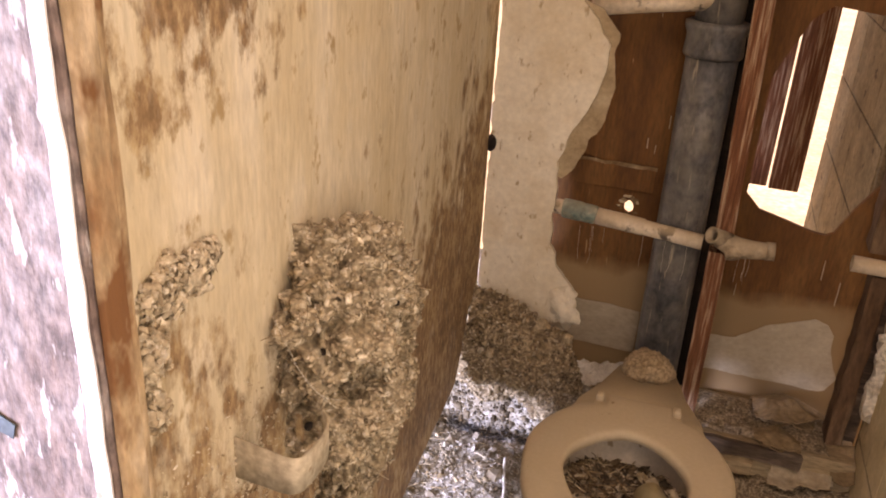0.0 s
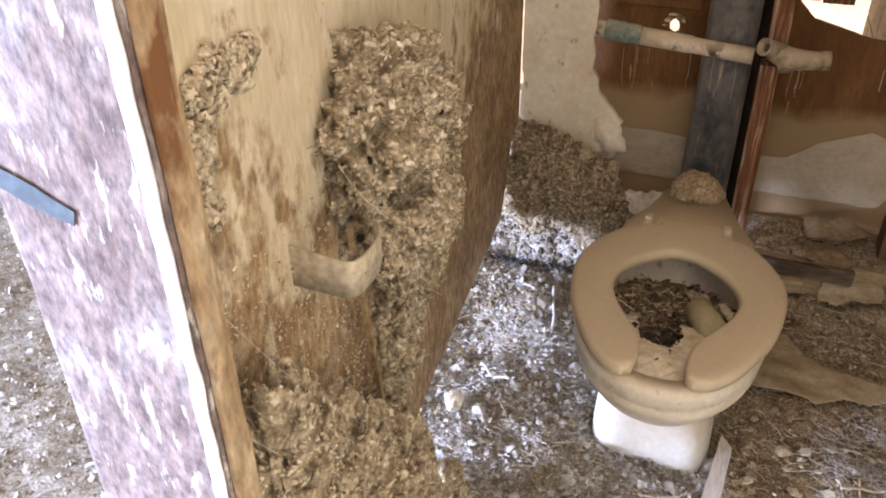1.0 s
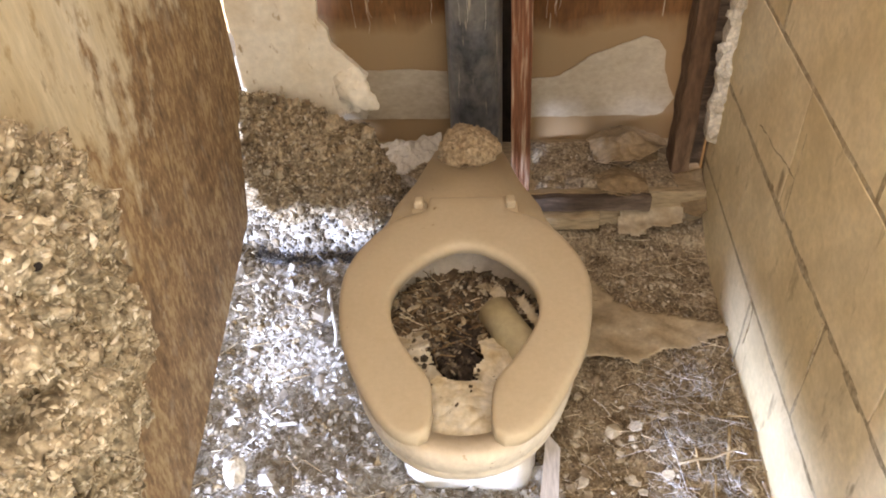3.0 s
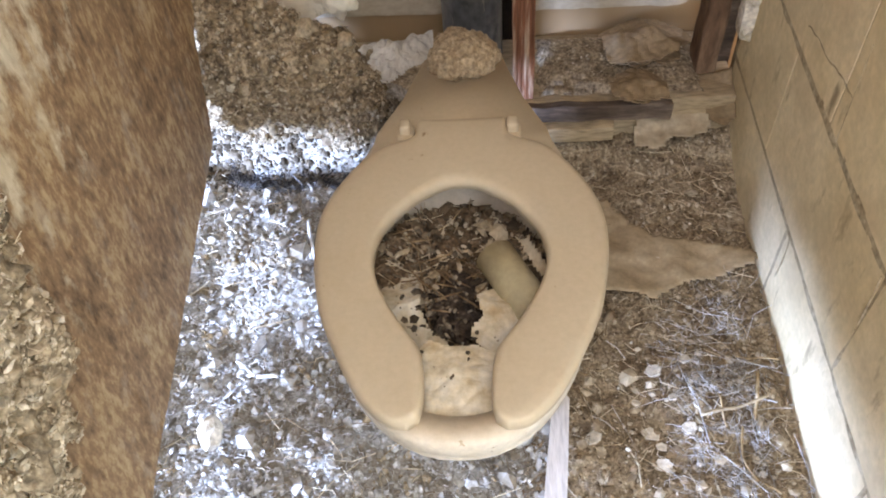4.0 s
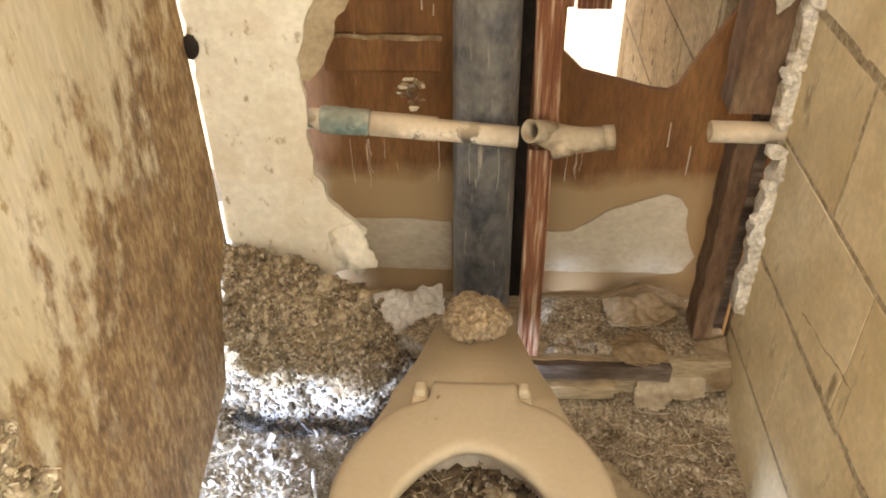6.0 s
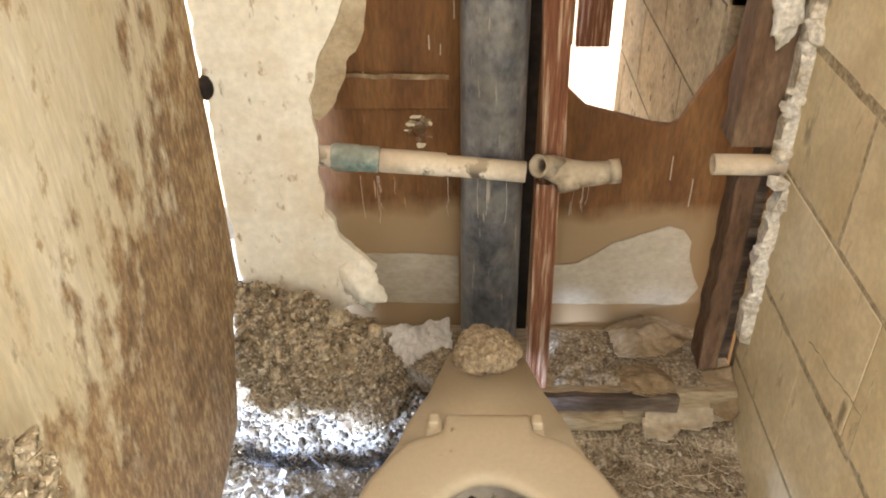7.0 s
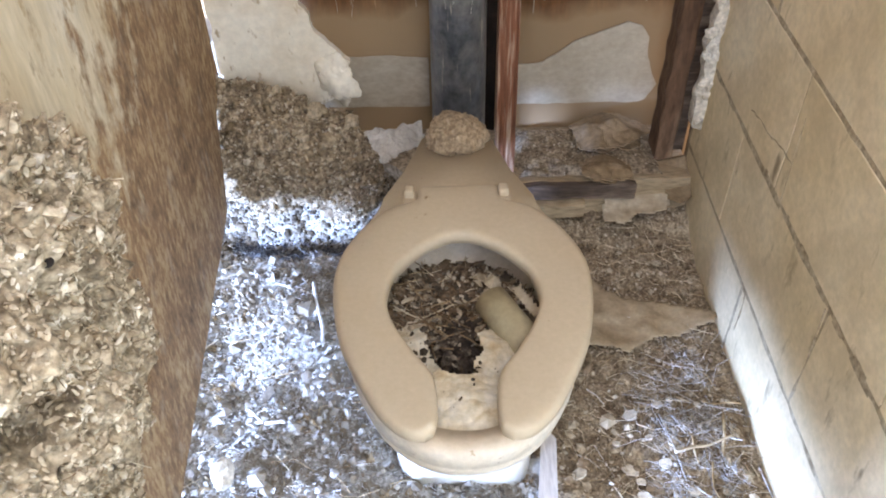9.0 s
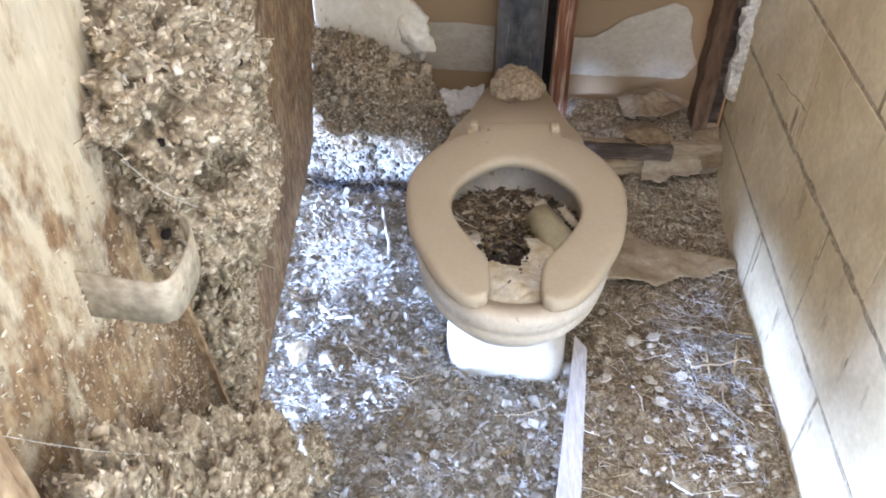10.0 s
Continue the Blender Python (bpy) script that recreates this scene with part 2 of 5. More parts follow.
M_SCRAP = material("stained_paper_scrap", [(0.46, 0.34, 0.19), (0.62, 0.53, 0.37), (0.74, 0.68, 0.56)], 26, fine=90, fine_amount=0.2, rough=0.9, bump=0.4, specks=(0.07, 0.045, 0.025), speck_scale=55, speck_at=0.66, speck_soft=0.03)
M_CASING = material("weathered_casing", [(0.14, 0.092, 0.075), (0.205, 0.152, 0.132), (0.29, 0.245, 0.225)], 24, (1.2, 1.2, 0.6), fine=110, fine_amount=0.55, rough=0.85, bump=0.6, bump_scale=60, specks=(0.52, 0.48, 0.45), speck_scale=48, speck_at=0.585, speck_soft=0.08, speck_stretch=(1.6, 1.6, 0.45))
M_EDGE = material("worn_edge_strip", [(0.25, 0.14, 0.07), (0.40, 0.28, 0.16), (0.52, 0.41, 0.285)], 24, (1.2, 1.2, 0.5), fine=70, fine_amount=0.4, rough=0.9, bump=0.7, specks=(0.17, 0.075, 0.03), speck_scale=20, speck_at=0.56, speck_soft=0.1, speck_stretch=(1, 1, 0.6))
M_HOLDER = material("dusty_enamel", [(0.33, 0.265, 0.175), (0.50, 0.425, 0.305)], 22, fine=90, fine_amount=0.3, rough=0.8, bump=0.15, specks=(0.25, 0.17, 0.1), speck_scale=30, speck_at=0.68)
M_LATH = material("pale_lath", [(0.50, 0.45, 0.40), (0.66, 0.61, 0.56)], 10, (3, 0.4, 3), fine=80, fine_amount=0.2, rough=0.9, bump=0.3)
M_BLUE = material("blue_paint", [(0.035, 0.058, 0.066), (0.075, 0.10, 0.11)], 30, fine=90, rough=0.8, bump=0.2)
M_WEB = material("cobweb", [(0.6, 0.55, 0.46), (0.75, 0.7, 0.6)], 30, rough=1, bump=0)
M_PLASTER = material("old_plaster", [(0.44, 0.36, 0.26), (0.56, 0.48, 0.36)], 2, fine=40, fine_amount=0.15, rough=0.9, bump=0.1)
M_CEIL = material("old_ceiling", [(0.50, 0.43, 0.33), (0.6, 0.53, 0.42)], 2, fine=40, fine_amount=0.15, rough=0.95, bump=0.1)
M_GROUND = material("dry_ground", [(0.30, 0.24, 0.17), (0.42, 0.35, 0.26)], 2, fine=30, rough=1, bump=0.3)


def panel_material():
    """Peeling cream paint over brown hardboard: the paint is gone low down and towards the far edge."""
    m = material("peeling_panel", [(0.51, 0.41, 0.26), (0.60, 0.51, 0.355), (0.67, 0.595, 0.455)], 6, (1, 2.2, 0.55), fine=60, fine_amount=0.16, rough=0.8, bump=0.3, bump_scale=35,
                 specks=(0.36, 0.25, 0.13), speck_scale=26, speck_at=0.605, speck_soft=0.09, speck_stretch=(1, 1.25, 0.85), patch=(0.56, 0.44, 0.26), patch_scale=9, patch_amount=0.35)
    t = m.node_tree
    link = t.links.new
    b = t.nodes["Principled BSDF"]
    paint = b.inputs["Base Color"].links[0].from_socket
    co = t.nodes.new("ShaderNodeTexCoord")
    sep = t.nodes.new("ShaderNodeSeparateXYZ")
    link(co.outputs["Object"], sep.inputs[0])

    def math_node(op, a, c):
        n = t.nodes.new("ShaderNodeMath")
        n.operation = op
        for sock, v in zip(n.inputs, (a, c)):
            if isinstance(v, (int, float)):
                sock.default_value = v
            else:
                link(v, sock)
        return n.outputs[0]

    def noisy(st, sc, detail=5.0):
        mp = t.nodes.new("ShaderNodeMapping")
        mp.inputs["Scale"].default_value = st
        link(co.outputs["Object"], mp.inputs["Vector"])
        n = t.nodes.new("ShaderNodeTexNoise")
        n.inputs["Scale"].default_value, n.inputs["Detail"].default_value, n.inputs["Roughness"].default_value = sc, detail, 0.65
        link(mp.outputs["Vector"], n.inputs["Vector"])
        return n.outputs["Fac"]

    # height of the paint's lower limit, rising to both edges
    off = math_node("ADD", sep.outputs["Y"], 0.55)
    rise = math_node("MULTIPLY", math_node("MAXIMUM", math_node("ADD", sep.outputs["Y"], 0.66), 0.0), 0.36)
    limit = math_node("ADD", math_node("ADD", math_node("MULTIPLY", math_node("MULTIPLY", off, off), 0.36), 0.81), rise)
    above = math_node("SUBTRACT", limit, sep.outputs["Z"])
    streak = math_node("MULTIPLY", math_node("SUBTRACT", noisy((1, 1.3, 0.75), 15, 10.0), 0.5), 1.35)
    low = math_node("MULTIPLY", math_node("ADD", above, streak), 6.0)
    # a peeled patch high up beside the casing
    dy = math_node("MULTIPLY", math_node("ADD", sep.outputs["Y"], 1.17), 4.5)
    dz = math_node("MULTIPLY", math_node("SUBTRACT", sep.outputs["Z"], 1.33), 4.5)
    far = math_node("SQRT", math_node("ADD", math_node("MULTIPLY", dy, dy), math_node("MULTIPLY", dz, dz)), 0)
    high = math_node("MULTIPLY", math_node("ADD", math_node("SUBTRACT", 0.75, far), math_node("MULTIPLY", streak, 2.0)), 4.0)
    bare = t.nodes.new("ShaderNodeClamp")
    spots = math_node("MULTIPLY", math_node("SUBTRACT", noisy((1, 1.4, 0.85), 11, 8.0), 0.62), 9.0)
    link(math_node("MAXIMUM", math_node("MAXIMUM", low, high), spots), bare.inputs[0])
    ramp = t.nodes.new("ShaderNodeValToRGB")
    el = ramp.color_ramp.elements
    el.new(0.5)
    for n, (p, c) in enumerate(((0.38, (0.095, 0.050, 0.021)), (0.50, (0.25, 0.142, 0.066)), (0.62, (0.46, 0.33, 0.175)))):
        el[n].position, el[n].color = p, (*c, 1)
    grain = math_node("ADD", math_node("MULTIPLY", noisy((1, 1.6, 0.75), 58, 10.0), 0.6), math_node("MULTIPLY", noisy((1, 1.1, 0.9), 10, 8.0), 0.4))
    link(grain, ramp.inputs["Fac"])
    x = t.nodes.new("ShaderNodeMix")
    x.data_type = "RGBA"
    link(math_node("MULTIPLY", bare.outputs[0], 0.92), x.inputs["Factor"])
    link(paint, x.inputs[6])
    scuff = t.nodes.new("ShaderNodeMapRange")
    scuff.inputs[1].default_value, scuff.inputs[2].default_value, scuff.inputs[4].default_value = 0.55, 0.68, 0.32
    link(noisy((1, 1.3, 0.8), 21, 12.0), scuff.inputs[0])
    y = t.nodes.new("ShaderNodeMix")
    y.data_type = "RGBA"
    link(scuff.outputs[0], y.inputs["Factor"])
    link(ramp.outputs["Color"], y.inputs[6])
    y.inputs[7].default_value = (0.50, 0.43, 0.33, 1)
    link(y.outputs[2], x.inputs[7])
    link(x.outputs[2], b.inputs["Base Color"])
    return m


M_PANEL = panel_material()


# ---- mesh helpers ----
BASE = {}


def thing(name, at, label, category, group="", kind=""):
    ob = new(name)
    ob.location = at
    ob.empty_display_size = 0.05
    BASE[ob.name] = Vector(at)
    return tagged(ob, label, category, group, kind)


def part(name, bm, mat, parent=None, label="", smooth=True, kind=""):
    """Links a bmesh, or a (verts, faces) pair, built in world places, as one mesh object under its parent."""
    me = bpy.data.meshes.new(name)
    if isinstance(bm, tuple):
        me.from_pydata(bm[0], [], bm[1])
    else:
        bmesh.ops.recalc_face_normals(bm, faces=bm.faces)
        bm.to_mesh(me)
        bm.free()
    if smooth:
        me.polygons.foreach_set("use_smooth", np.ones(len(me.polygons), dtype=bool))
    me.materials.append(mat)
    ob = new(name, me)
    if parent is not None:
        me.transform(Matrix.Translation(-BASE[parent.name]))
        ob.parent = parent
        BASE[ob.name] = BASE[parent.name]
    else:
        BASE[ob.name] = Vector((0, 0, 0))
    me.update()
    return tagged(ob, label, kind=kind)


def box(x0, x1, y0, y1, z0, z1, bevel=0.0, rough=0.0, cuts=0, bm=None):
    """A box; rough bends its points by noise, cuts divides it."""
    own = bmesh.new()
    bmesh.ops.create_cube(own, size=1)
    for v in own.verts:
        v.co = Vector((x0 + (v.co.x + 0.5) * (x1 - x0), y0 + (v.co.y + 0.5) * (y1 - y0), z0 + (v.co.z + 0.5) * (z1 - z0)))
    if bevel:
        bmesh.ops.bevel(own, geom=own.edges[:], offset=bevel, segments=2, affect="EDGES", profile=0.6)
    if cuts:
        axis = max(range(3), key=lambda n: (x1 - x0, y1 - y0, z1 - z0)[n])
        lo, hi = (x0, y0, z0)[axis], (x1, y1, z1)[axis]
        no = Vector([1.0 if n == axis else 0.0 for n in range(3)])
        for n in range(1, cuts):
            at = Vector((x0, y0, z0))
            at[axis] = lo + (hi - lo) * n / cuts
            bmesh.ops.bisect_plane(own, geom=own.verts[:] + own.edges[:] + own.faces[:], plane_co=at, plane_no=no)
    if rough:
        for v in own.verts:
            v.co += rough * noise.noise_vector(v.co * 23.0)
    if bm is None:
        return own
    me = bpy.data.meshes.new("tmp")
    own.to_mesh(me)
    own.free()
    bm.from_mesh(me)
    bpy.data.meshes.remove(me)
    return bm


def tube(path, radii, sides=20, inner=0.0, wobble=0.0):
    """A round bar or, with inner, a hollow pipe along a path of points."""
    pts = [Vector(p) for p in path]
    if isinstance(radii, (int, float)):
        radii = [radii] * len(pts)
    bm = bmesh.new()
    rings, holes = [], []
    for n, p in enumerate(pts):
        d = (pts[min(n + 1, len(pts) - 1)] - pts[max(n - 1, 0)]).normalized()
        a = d.orthogonal().normalized() if abs(d.z) < 0.9 else Vector((1, 0, 0))
        a = (a - a.dot(d) * d).normalized()
        c = d.cross(a)
        for store, scale in ((rings, 1.0), (holes, inner)):
            if not scale:
                continue
            ring = []
            for k in range(sides):
                w = 2 * math.pi * k / sides
                off = (math.cos(w) * a + math.sin(w) * c) * radii[n] * scale
                if wobble:
                    off *= 1 + wobble * noise.noise((p + off) * 60)
                ring.append(bm.verts.new(p + off))
            store.append(ring)
    for store in (rings, holes):
        for r, q in zip(store, store[1:]):
            for k in range(sides):
                bm.faces.new((r[k], r[(k + 1) % sides], q[(k + 1) % sides], q[k]))
    for end in (0, -1):
        if inner:
            for k in range(sides):
                bm.faces.new((rings[end][k], rings[end][(k + 1) % sides], holes[end][(k + 1) % sides], holes[end][k]))
        else:
            bm.faces.new(rings[end])
    return bm


def slab(outline, axis, lo, hi, step=0.0, rough=0.0):
    """A plate with an outline in the plane across axis (x: (y, z) points, y: (x, z), z: (x, y)), from lo to hi; ragged by noise where step is given."""
    pts = []
    for n, p in enumerate(outline):
        q = outline[(n + 1) % len(outline)]
        far = math.dist(p, q)
        count = max(1, int(far / step)) if step else 1
        for k in range(count):
            f = k / count
            at = Vector((p[0] + (q[0] - p[0]) * f, p[1] + (q[1] - p[1]) * f, 0))
            if step:
                at += rough * noise.noise_vector(Vector((at.x * 31, at.y * 31, 3.3)))
            pts.append((at.x, at.y))
    put = {"x": lambda u, v, w: (w, u, v), "y": lambda u, v, w: (u, w, v), "z": lambda u, v, w: (u, v, w)}[axis]
    bm = bmesh.new()
    a = [bm.verts.new(put(u, v, lo)) for u, v in pts]
    c = [bm.verts.new(put(u, v, hi)) for u, v in pts]
    bm.faces.new(a)
    bm.faces.new(list(reversed(c)))
    for n in range(len(pts)):
        k = (n + 1) % len(pts)
        bm.faces.new((a[n], a[k], c[k], c[n]))
    return bm


def inside(x, y, poly):
    hit = False
    for (ax, ay), (bx, by) in zip(poly, poly[1:] + poly[:1]):
        if (ay > y) != (by > y) and x < ax + (y - ay) / (by - ay) * (bx - ax):
            hit = not hit
    return hit


def sheet(poly, height, amp=0.012, freq=14.0, step=0.008, thick=0.0015, seed=0.0, ragged=0.008):
    """A crumpled sheet over an outline seen from above; height(x, y) is where it lies."""
    xs, ys = [p[0] for p in poly], [p[1] for p in poly]
    bm = bmesh.new()
    grid = {}
    nx, ny = int((max(xs) - min(xs)) / step) + 2, int((max(ys) - min(ys)) / step) + 2

    def vert(i, j):
        if (i, j) not in grid:
            x, y = min(xs) + i * step, min(ys) + j * step
            n = noise.noise_vector(Vector((x * freq, y * freq, seed)))
            crease = abs(noise.noise(Vector((x * freq * 1.7, y * freq * 1.7, seed + 9))))
            grid[i, j] = bm.verts.new((x + n.x * step, y + n.y * step, height(x, y) + amp * (n.z + 1.2 * crease)))
        return grid[i, j]

    for i in range(nx):
        for j in range(ny):
            x, y = min(xs) + (i + 0.5) * step, min(ys) + (j + 0.5) * step
            w = noise.noise_vector(Vector((x * 40, y * 40, seed))) * ragged
            if inside(x + w.x, y + w.y, poly):
                bm.faces.new((vert(i, j), vert(i + 1, j), vert(i + 1, j + 1), vert(i, j + 1)))
    low = {v: bm.verts.new(v.co - Vector((0, 0, thick))) for v in list(bm.verts)}
    for f in list(bm.faces):
        bm.faces.new([low[v] for v in reversed(f.verts)])
    for e in [e for e in bm.edges if len(e.link_faces) == 1 and e.verts[0] in low and e.verts[1] in low]:
        a, c = e.verts
        bm.faces.new((a, c, low[c], low[a]))
    return bm


def lump(center, radii, level=4, rough=0.25, freq=14.0, fine=0.0, bm=None):
    """A ball drawn out to its radii and roughened by noise."""
    own = bm or bmesh.new()
    made = bmesh.ops.create_icosphere(own, subdivisions=level, radius=1.0)["verts"]
    c = Vector(center)
    for v in made:
        d = v.co.copy()
        p = Vector((d.x * radii[0], d.y * radii[1], d.z * radii[2]))
        q = p + c
        k = 1 + rough * noise.fractal(q * freq, 0.9, 2.0, 4)
        if fine:
            k += fine * (noise.noise(q * 60) + 0.6 * noise.noise(q * 140) - 1.3 * max(0.0, noise.noise(q * 38) - 0.1))
        v.co = c + p * k
    return own


def clumps(host, mat, blobs, count, rng, level=7, rough=0.34, freq=18.0, fine=0.12):
    """Builds each lump of a heap as a part, and gives random places and normals over all of them."""
    made = [part("clump", lump(c, r, level, rough, freq, fine), mat, host) for c, r in blobs]
    size = np.array([r[0] * r[1] + r[1] * r[2] + r[0] * r[2] for _, r in blobs])
    got = [on_surface(o, int(count * s / size.sum()) + 1, rng) for o, s in zip(made, size)]
    pos, nor = np.concatenate([g[0] for g in got]), np.concatenate([g[1] for g in got])
    order = rng.permutation(len(pos))
    return pos[order], nor[order]


def flakes(places, normals, size, rng, flat=0.5, aspect=(0.4, 1.0)):
    """Small bent chips of five points at given places: a (verts, faces) pair."""
    verts, faces = [], []
    for p, n in zip(places, normals):
        n = Vector(n) + flat * Vector(rng.uniform(-1, 1, 3))
        if n.length < 1e-3:
            n = Vector((0, 0, 1))
        n.normalize()
        a = n.orthogonal().normalized()
        a.rotate(Matrix.Rotation(rng.uniform(0, 6.28), 3, n))
        c = n.cross(a)
        s = size * rng.lognormal(0, 0.45)
        w = s * rng.uniform(*aspect)
        p = Vector(p)
        k = len(verts)
        bend = s * rng.uniform(-0.15, 0.3)
        for u, v, h in ((-1, -0.6, 0), (0.1, -1, bend * 0.6), (1, -0.3, 0), (0.5, 0.9, bend * 0.3), (-0.7, 0.8, 0)):
            q = p + a * u * s * rng.uniform(0.7, 1.1) / 2 + c * v * w * rng.uniform(0.7, 1.1) / 2 + n * h
            verts.append(q[:])
        q = p + n * (bend + 0.12 * s)
        verts.append(q[:])
        faces += [(k + i, k + (i + 1) % 5, k + 5) for i in range(5)]
    return verts, faces


def twigs(places, length, thick, rng, rise=0.25, lean=None):
    """Thin bent stalks."""
    verts, faces = [], []
    for p in places:
        w = rng.uniform(0, 6.28)
        d = Vector((math.cos(w), math.sin(w), rng.uniform(-0.1, rise)))
        if lean is not None:
            d += Vector(lean)
        s = length * rng.lognormal(0, 0.5)
        t = thick * rng.uniform(0.6, 1.5)
        side = Vector((-d.y, d.x, 0)).normalized()
        up = Vector((0, 0, 1))
        bend = side * s * rng.uniform(-0.2, 0.2)
        k = len(verts)
        for f, b in ((-0.5, 0), (0, 1), (0.5, 0)):
            c = Vector(p) + d * s * f + bend * b
            verts += [(c + side * t / 2)[:], (c - side * t / 2)[:], (c + up * t)[:]]
        for r in (0, 3):
            for i in range(3):
                j = (i + 1) % 3
                faces.append((k + r + i, k + r + j, k + r + 3 + j, k + r + 3 + i))
        faces += [(k, k + 2, k + 1), (k + 6, k + 7, k + 8)]
    return verts, faces


def pebbles(places, size, rng, level=1, uneven=0.3, spread=0.45):
    verts, faces = [], []
    base = bmesh.new()
    bmesh.ops.create_icosphere(base, subdivisions=level, radius=0.5)
    base.verts.ensure_lookup_table()
    shape = np.array([v.co[:] for v in base.verts])
    tri = [[v.index for v in f.verts] for f in base.faces]
    base.free()
    for p in places:
        s = size * rng.lognormal(0, spread)
        q = shape * s * rng.uniform(0.5, 1.1, 3) * (1 + uneven * rng.uniform(-1, 1, (len(shape), 1)))
        w = rng.uniform(0, 6.28)
        rot = np.array([[math.cos(w), -math.sin(w), 0], [math.sin(w), math.cos(w), 0], [0, 0, 1]])
        k = len(verts)
        verts += (q @ rot.T + np.array(p)).tolist()
        faces += [[k + i for i in f] for f in tri]
    return verts, faces


def on_surface(ob, count, rng):
    """Random places and normals on a mesh, by area, in world places."""
    me = ob.data
    me.calc_loop_triangles()
    n = len(me.loop_triangles)
    idx = np.zeros(n * 3, dtype=np.int32)
    me.loop_triangles.foreach_get("vertices", idx)
    co = np.zeros(len(me.vertices) * 3)
    me.vertices.foreach_get("co", co)
    tri = co.reshape(-1, 3)[idx.reshape(-1, 3)]
    cr = np.cross(tri[:, 1] - tri[:, 0], tri[:, 2] - tri[:, 0])
    area = np.linalg.norm(cr, axis=1)
    pick = rng.choice(n, count, p=area / area.sum())
    u = rng.uniform(0, 1, (count, 2))
    u = np.where(u.sum(1, keepdims=True) > 1, 1 - u, u)
    t = tri[pick]
    pos = t[:, 0] + (t[:, 1] - t[:, 0]) * u[:, :1] + (t[:, 2] - t[:, 0]) * u[:, 1:]
    return pos + np.array(BASE[ob.name]), cr[pick] / np.maximum(area[pick, None], 1e-12)


rng = np.random.default_rng(7)


def smooth(a, b, v):
    f = min(1.0, max(0.0, (v - a) / (b - a)))
    return f * f * (3 - 2 * f)


def floor_z(x, y):
    """The trodden litter: deeper on the partition's side, with a furrow before the soil bank."""
    z = 0.085 + 0.030 * smooth(0.02, -0.22, x) * smooth(-0.45, -0.30, x) + 0.045 * math.exp(-((x + 0.27) / 0.09) ** 2 - ((y + 0.34) / 0.10) ** 2)
    p = Vector((x, y, 0.0))
    z += 0.016 * noise.noise(p * 7) + 0.010 * noise.noise(p * 19 + Vector((3, 1, 0))) + 0.007 * noise.noise(p * 44)
    if x < 0.05:
        f = smooth(0.05, -0.12, x)
        mid = -0.145 + 1.3 * (x + 0.27) ** 2 + 0.006 * math.sin(40 * x)
        z += f * (0.040 * smooth(-0.42, -0.20, y) - 0.036 * (0.45 + 0.55 * smooth(-0.14, -0.22, x) * smooth(-0.36, -0.32, x)) * math.exp(-((y - mid) / 0.019) ** 2) + 0.10 * smooth(mid + 0.012, mid + 0.055, y))
    z += 0.035 * smooth(-0.10, -0.02, y) * smooth(0.05, 0.15, x)
    return z


def litter_sheet(x0, x1, y0, y1, step, fine):
    nx, ny = int((x1 - x0) / step), int((y1 - y0) / step)
    verts, faces = [], []
    for j in range(ny + 1):
        for i in range(nx + 1):
            x, y = x0 + (x1 - x0) * i / nx, y0 + (y1 - y0) * j / ny
            p = Vector((x, y, 0))
            verts.append((x, y, floor_z(x, y) + fine * noise.noise(p * 55) + fine * 0.7 * noise.noise(p * 120)))
    for j in range(ny):
        for i in range(nx):
            k = j * (nx + 1) + i
            faces.append((k, k + 1, k + nx + 2, k + nx + 1))
    return verts, faces


# ---- large structure ----
WALL = 0.487
ground = part("ground", box(-400, 400, -400, 400, -0.3, -0.06), M_GROUND, smooth=False)
tagged(ground, "dry pale bare ground outside the building", "ground", kind="structure")
floor = part("floor", litter_sheet(-0.78, 0.10, -1.75, 0.0, 0.008, 0.007), M_LITTER)
tagged(floor, "floor buried under trodden litter, droppings and dust", "floor", kind="structure")
floor_side = part("floor", litter_sheet(0.10, WALL, -1.75, 0.0, 0.008, 0.006), M_DIRT)
tagged(floor_side, "brown trodden dirt and dust on the floor", "floor", kind="structure")
floor_outer = part("floor", litter_sheet(-2.4, -0.78, -1.75, 0.18, 0.035, 0.006), M_LITTER)
tagged(floor_outer, "littered floor of the neighbouring room", "floor", kind="structure")
floor_near = part("floor", litter_sheet(-2.4, 1.6, -4.0, -1.75, 0.08, 0.006), M_LITTER)
tagged(floor_near, "littered floor before the toilet stall", "floor", kind="structure")
slab_ob = part("floor_slab", box(-2.5, 1.7, -4.1, 0.45, -0.05, 0.02), M_SILL, smooth=False)
tagged(slab_ob, "bare floor slab under the litter", "floor", kind="structure")

ceil_bm = bmesh.new()
for p in ((-2.5, -0.55, -4.1, 0.3), (0.45, 1.7, -4.1, 0.3), (-0.55, 0.45, -4.1, -2.3), (-0.55, 0.45, -1.15, 0.3)):
    box(*p, 2.40, 2.48, bm=ceil_bm)
ceiling = part("ceiling", ceil_bm, M_CEIL, smooth=False)
tagged(ceiling, "stained ceiling with an open roof hatch", "ceiling", kind="structure")


def wall(name, pieces, label):
    bm = bmesh.new()
    for p in pieces:
        box(*p, bm=bm)
    ob = part(name, bm, M_PLASTER, smooth=False)
    return tagged(ob, label, "wall", kind="structure")


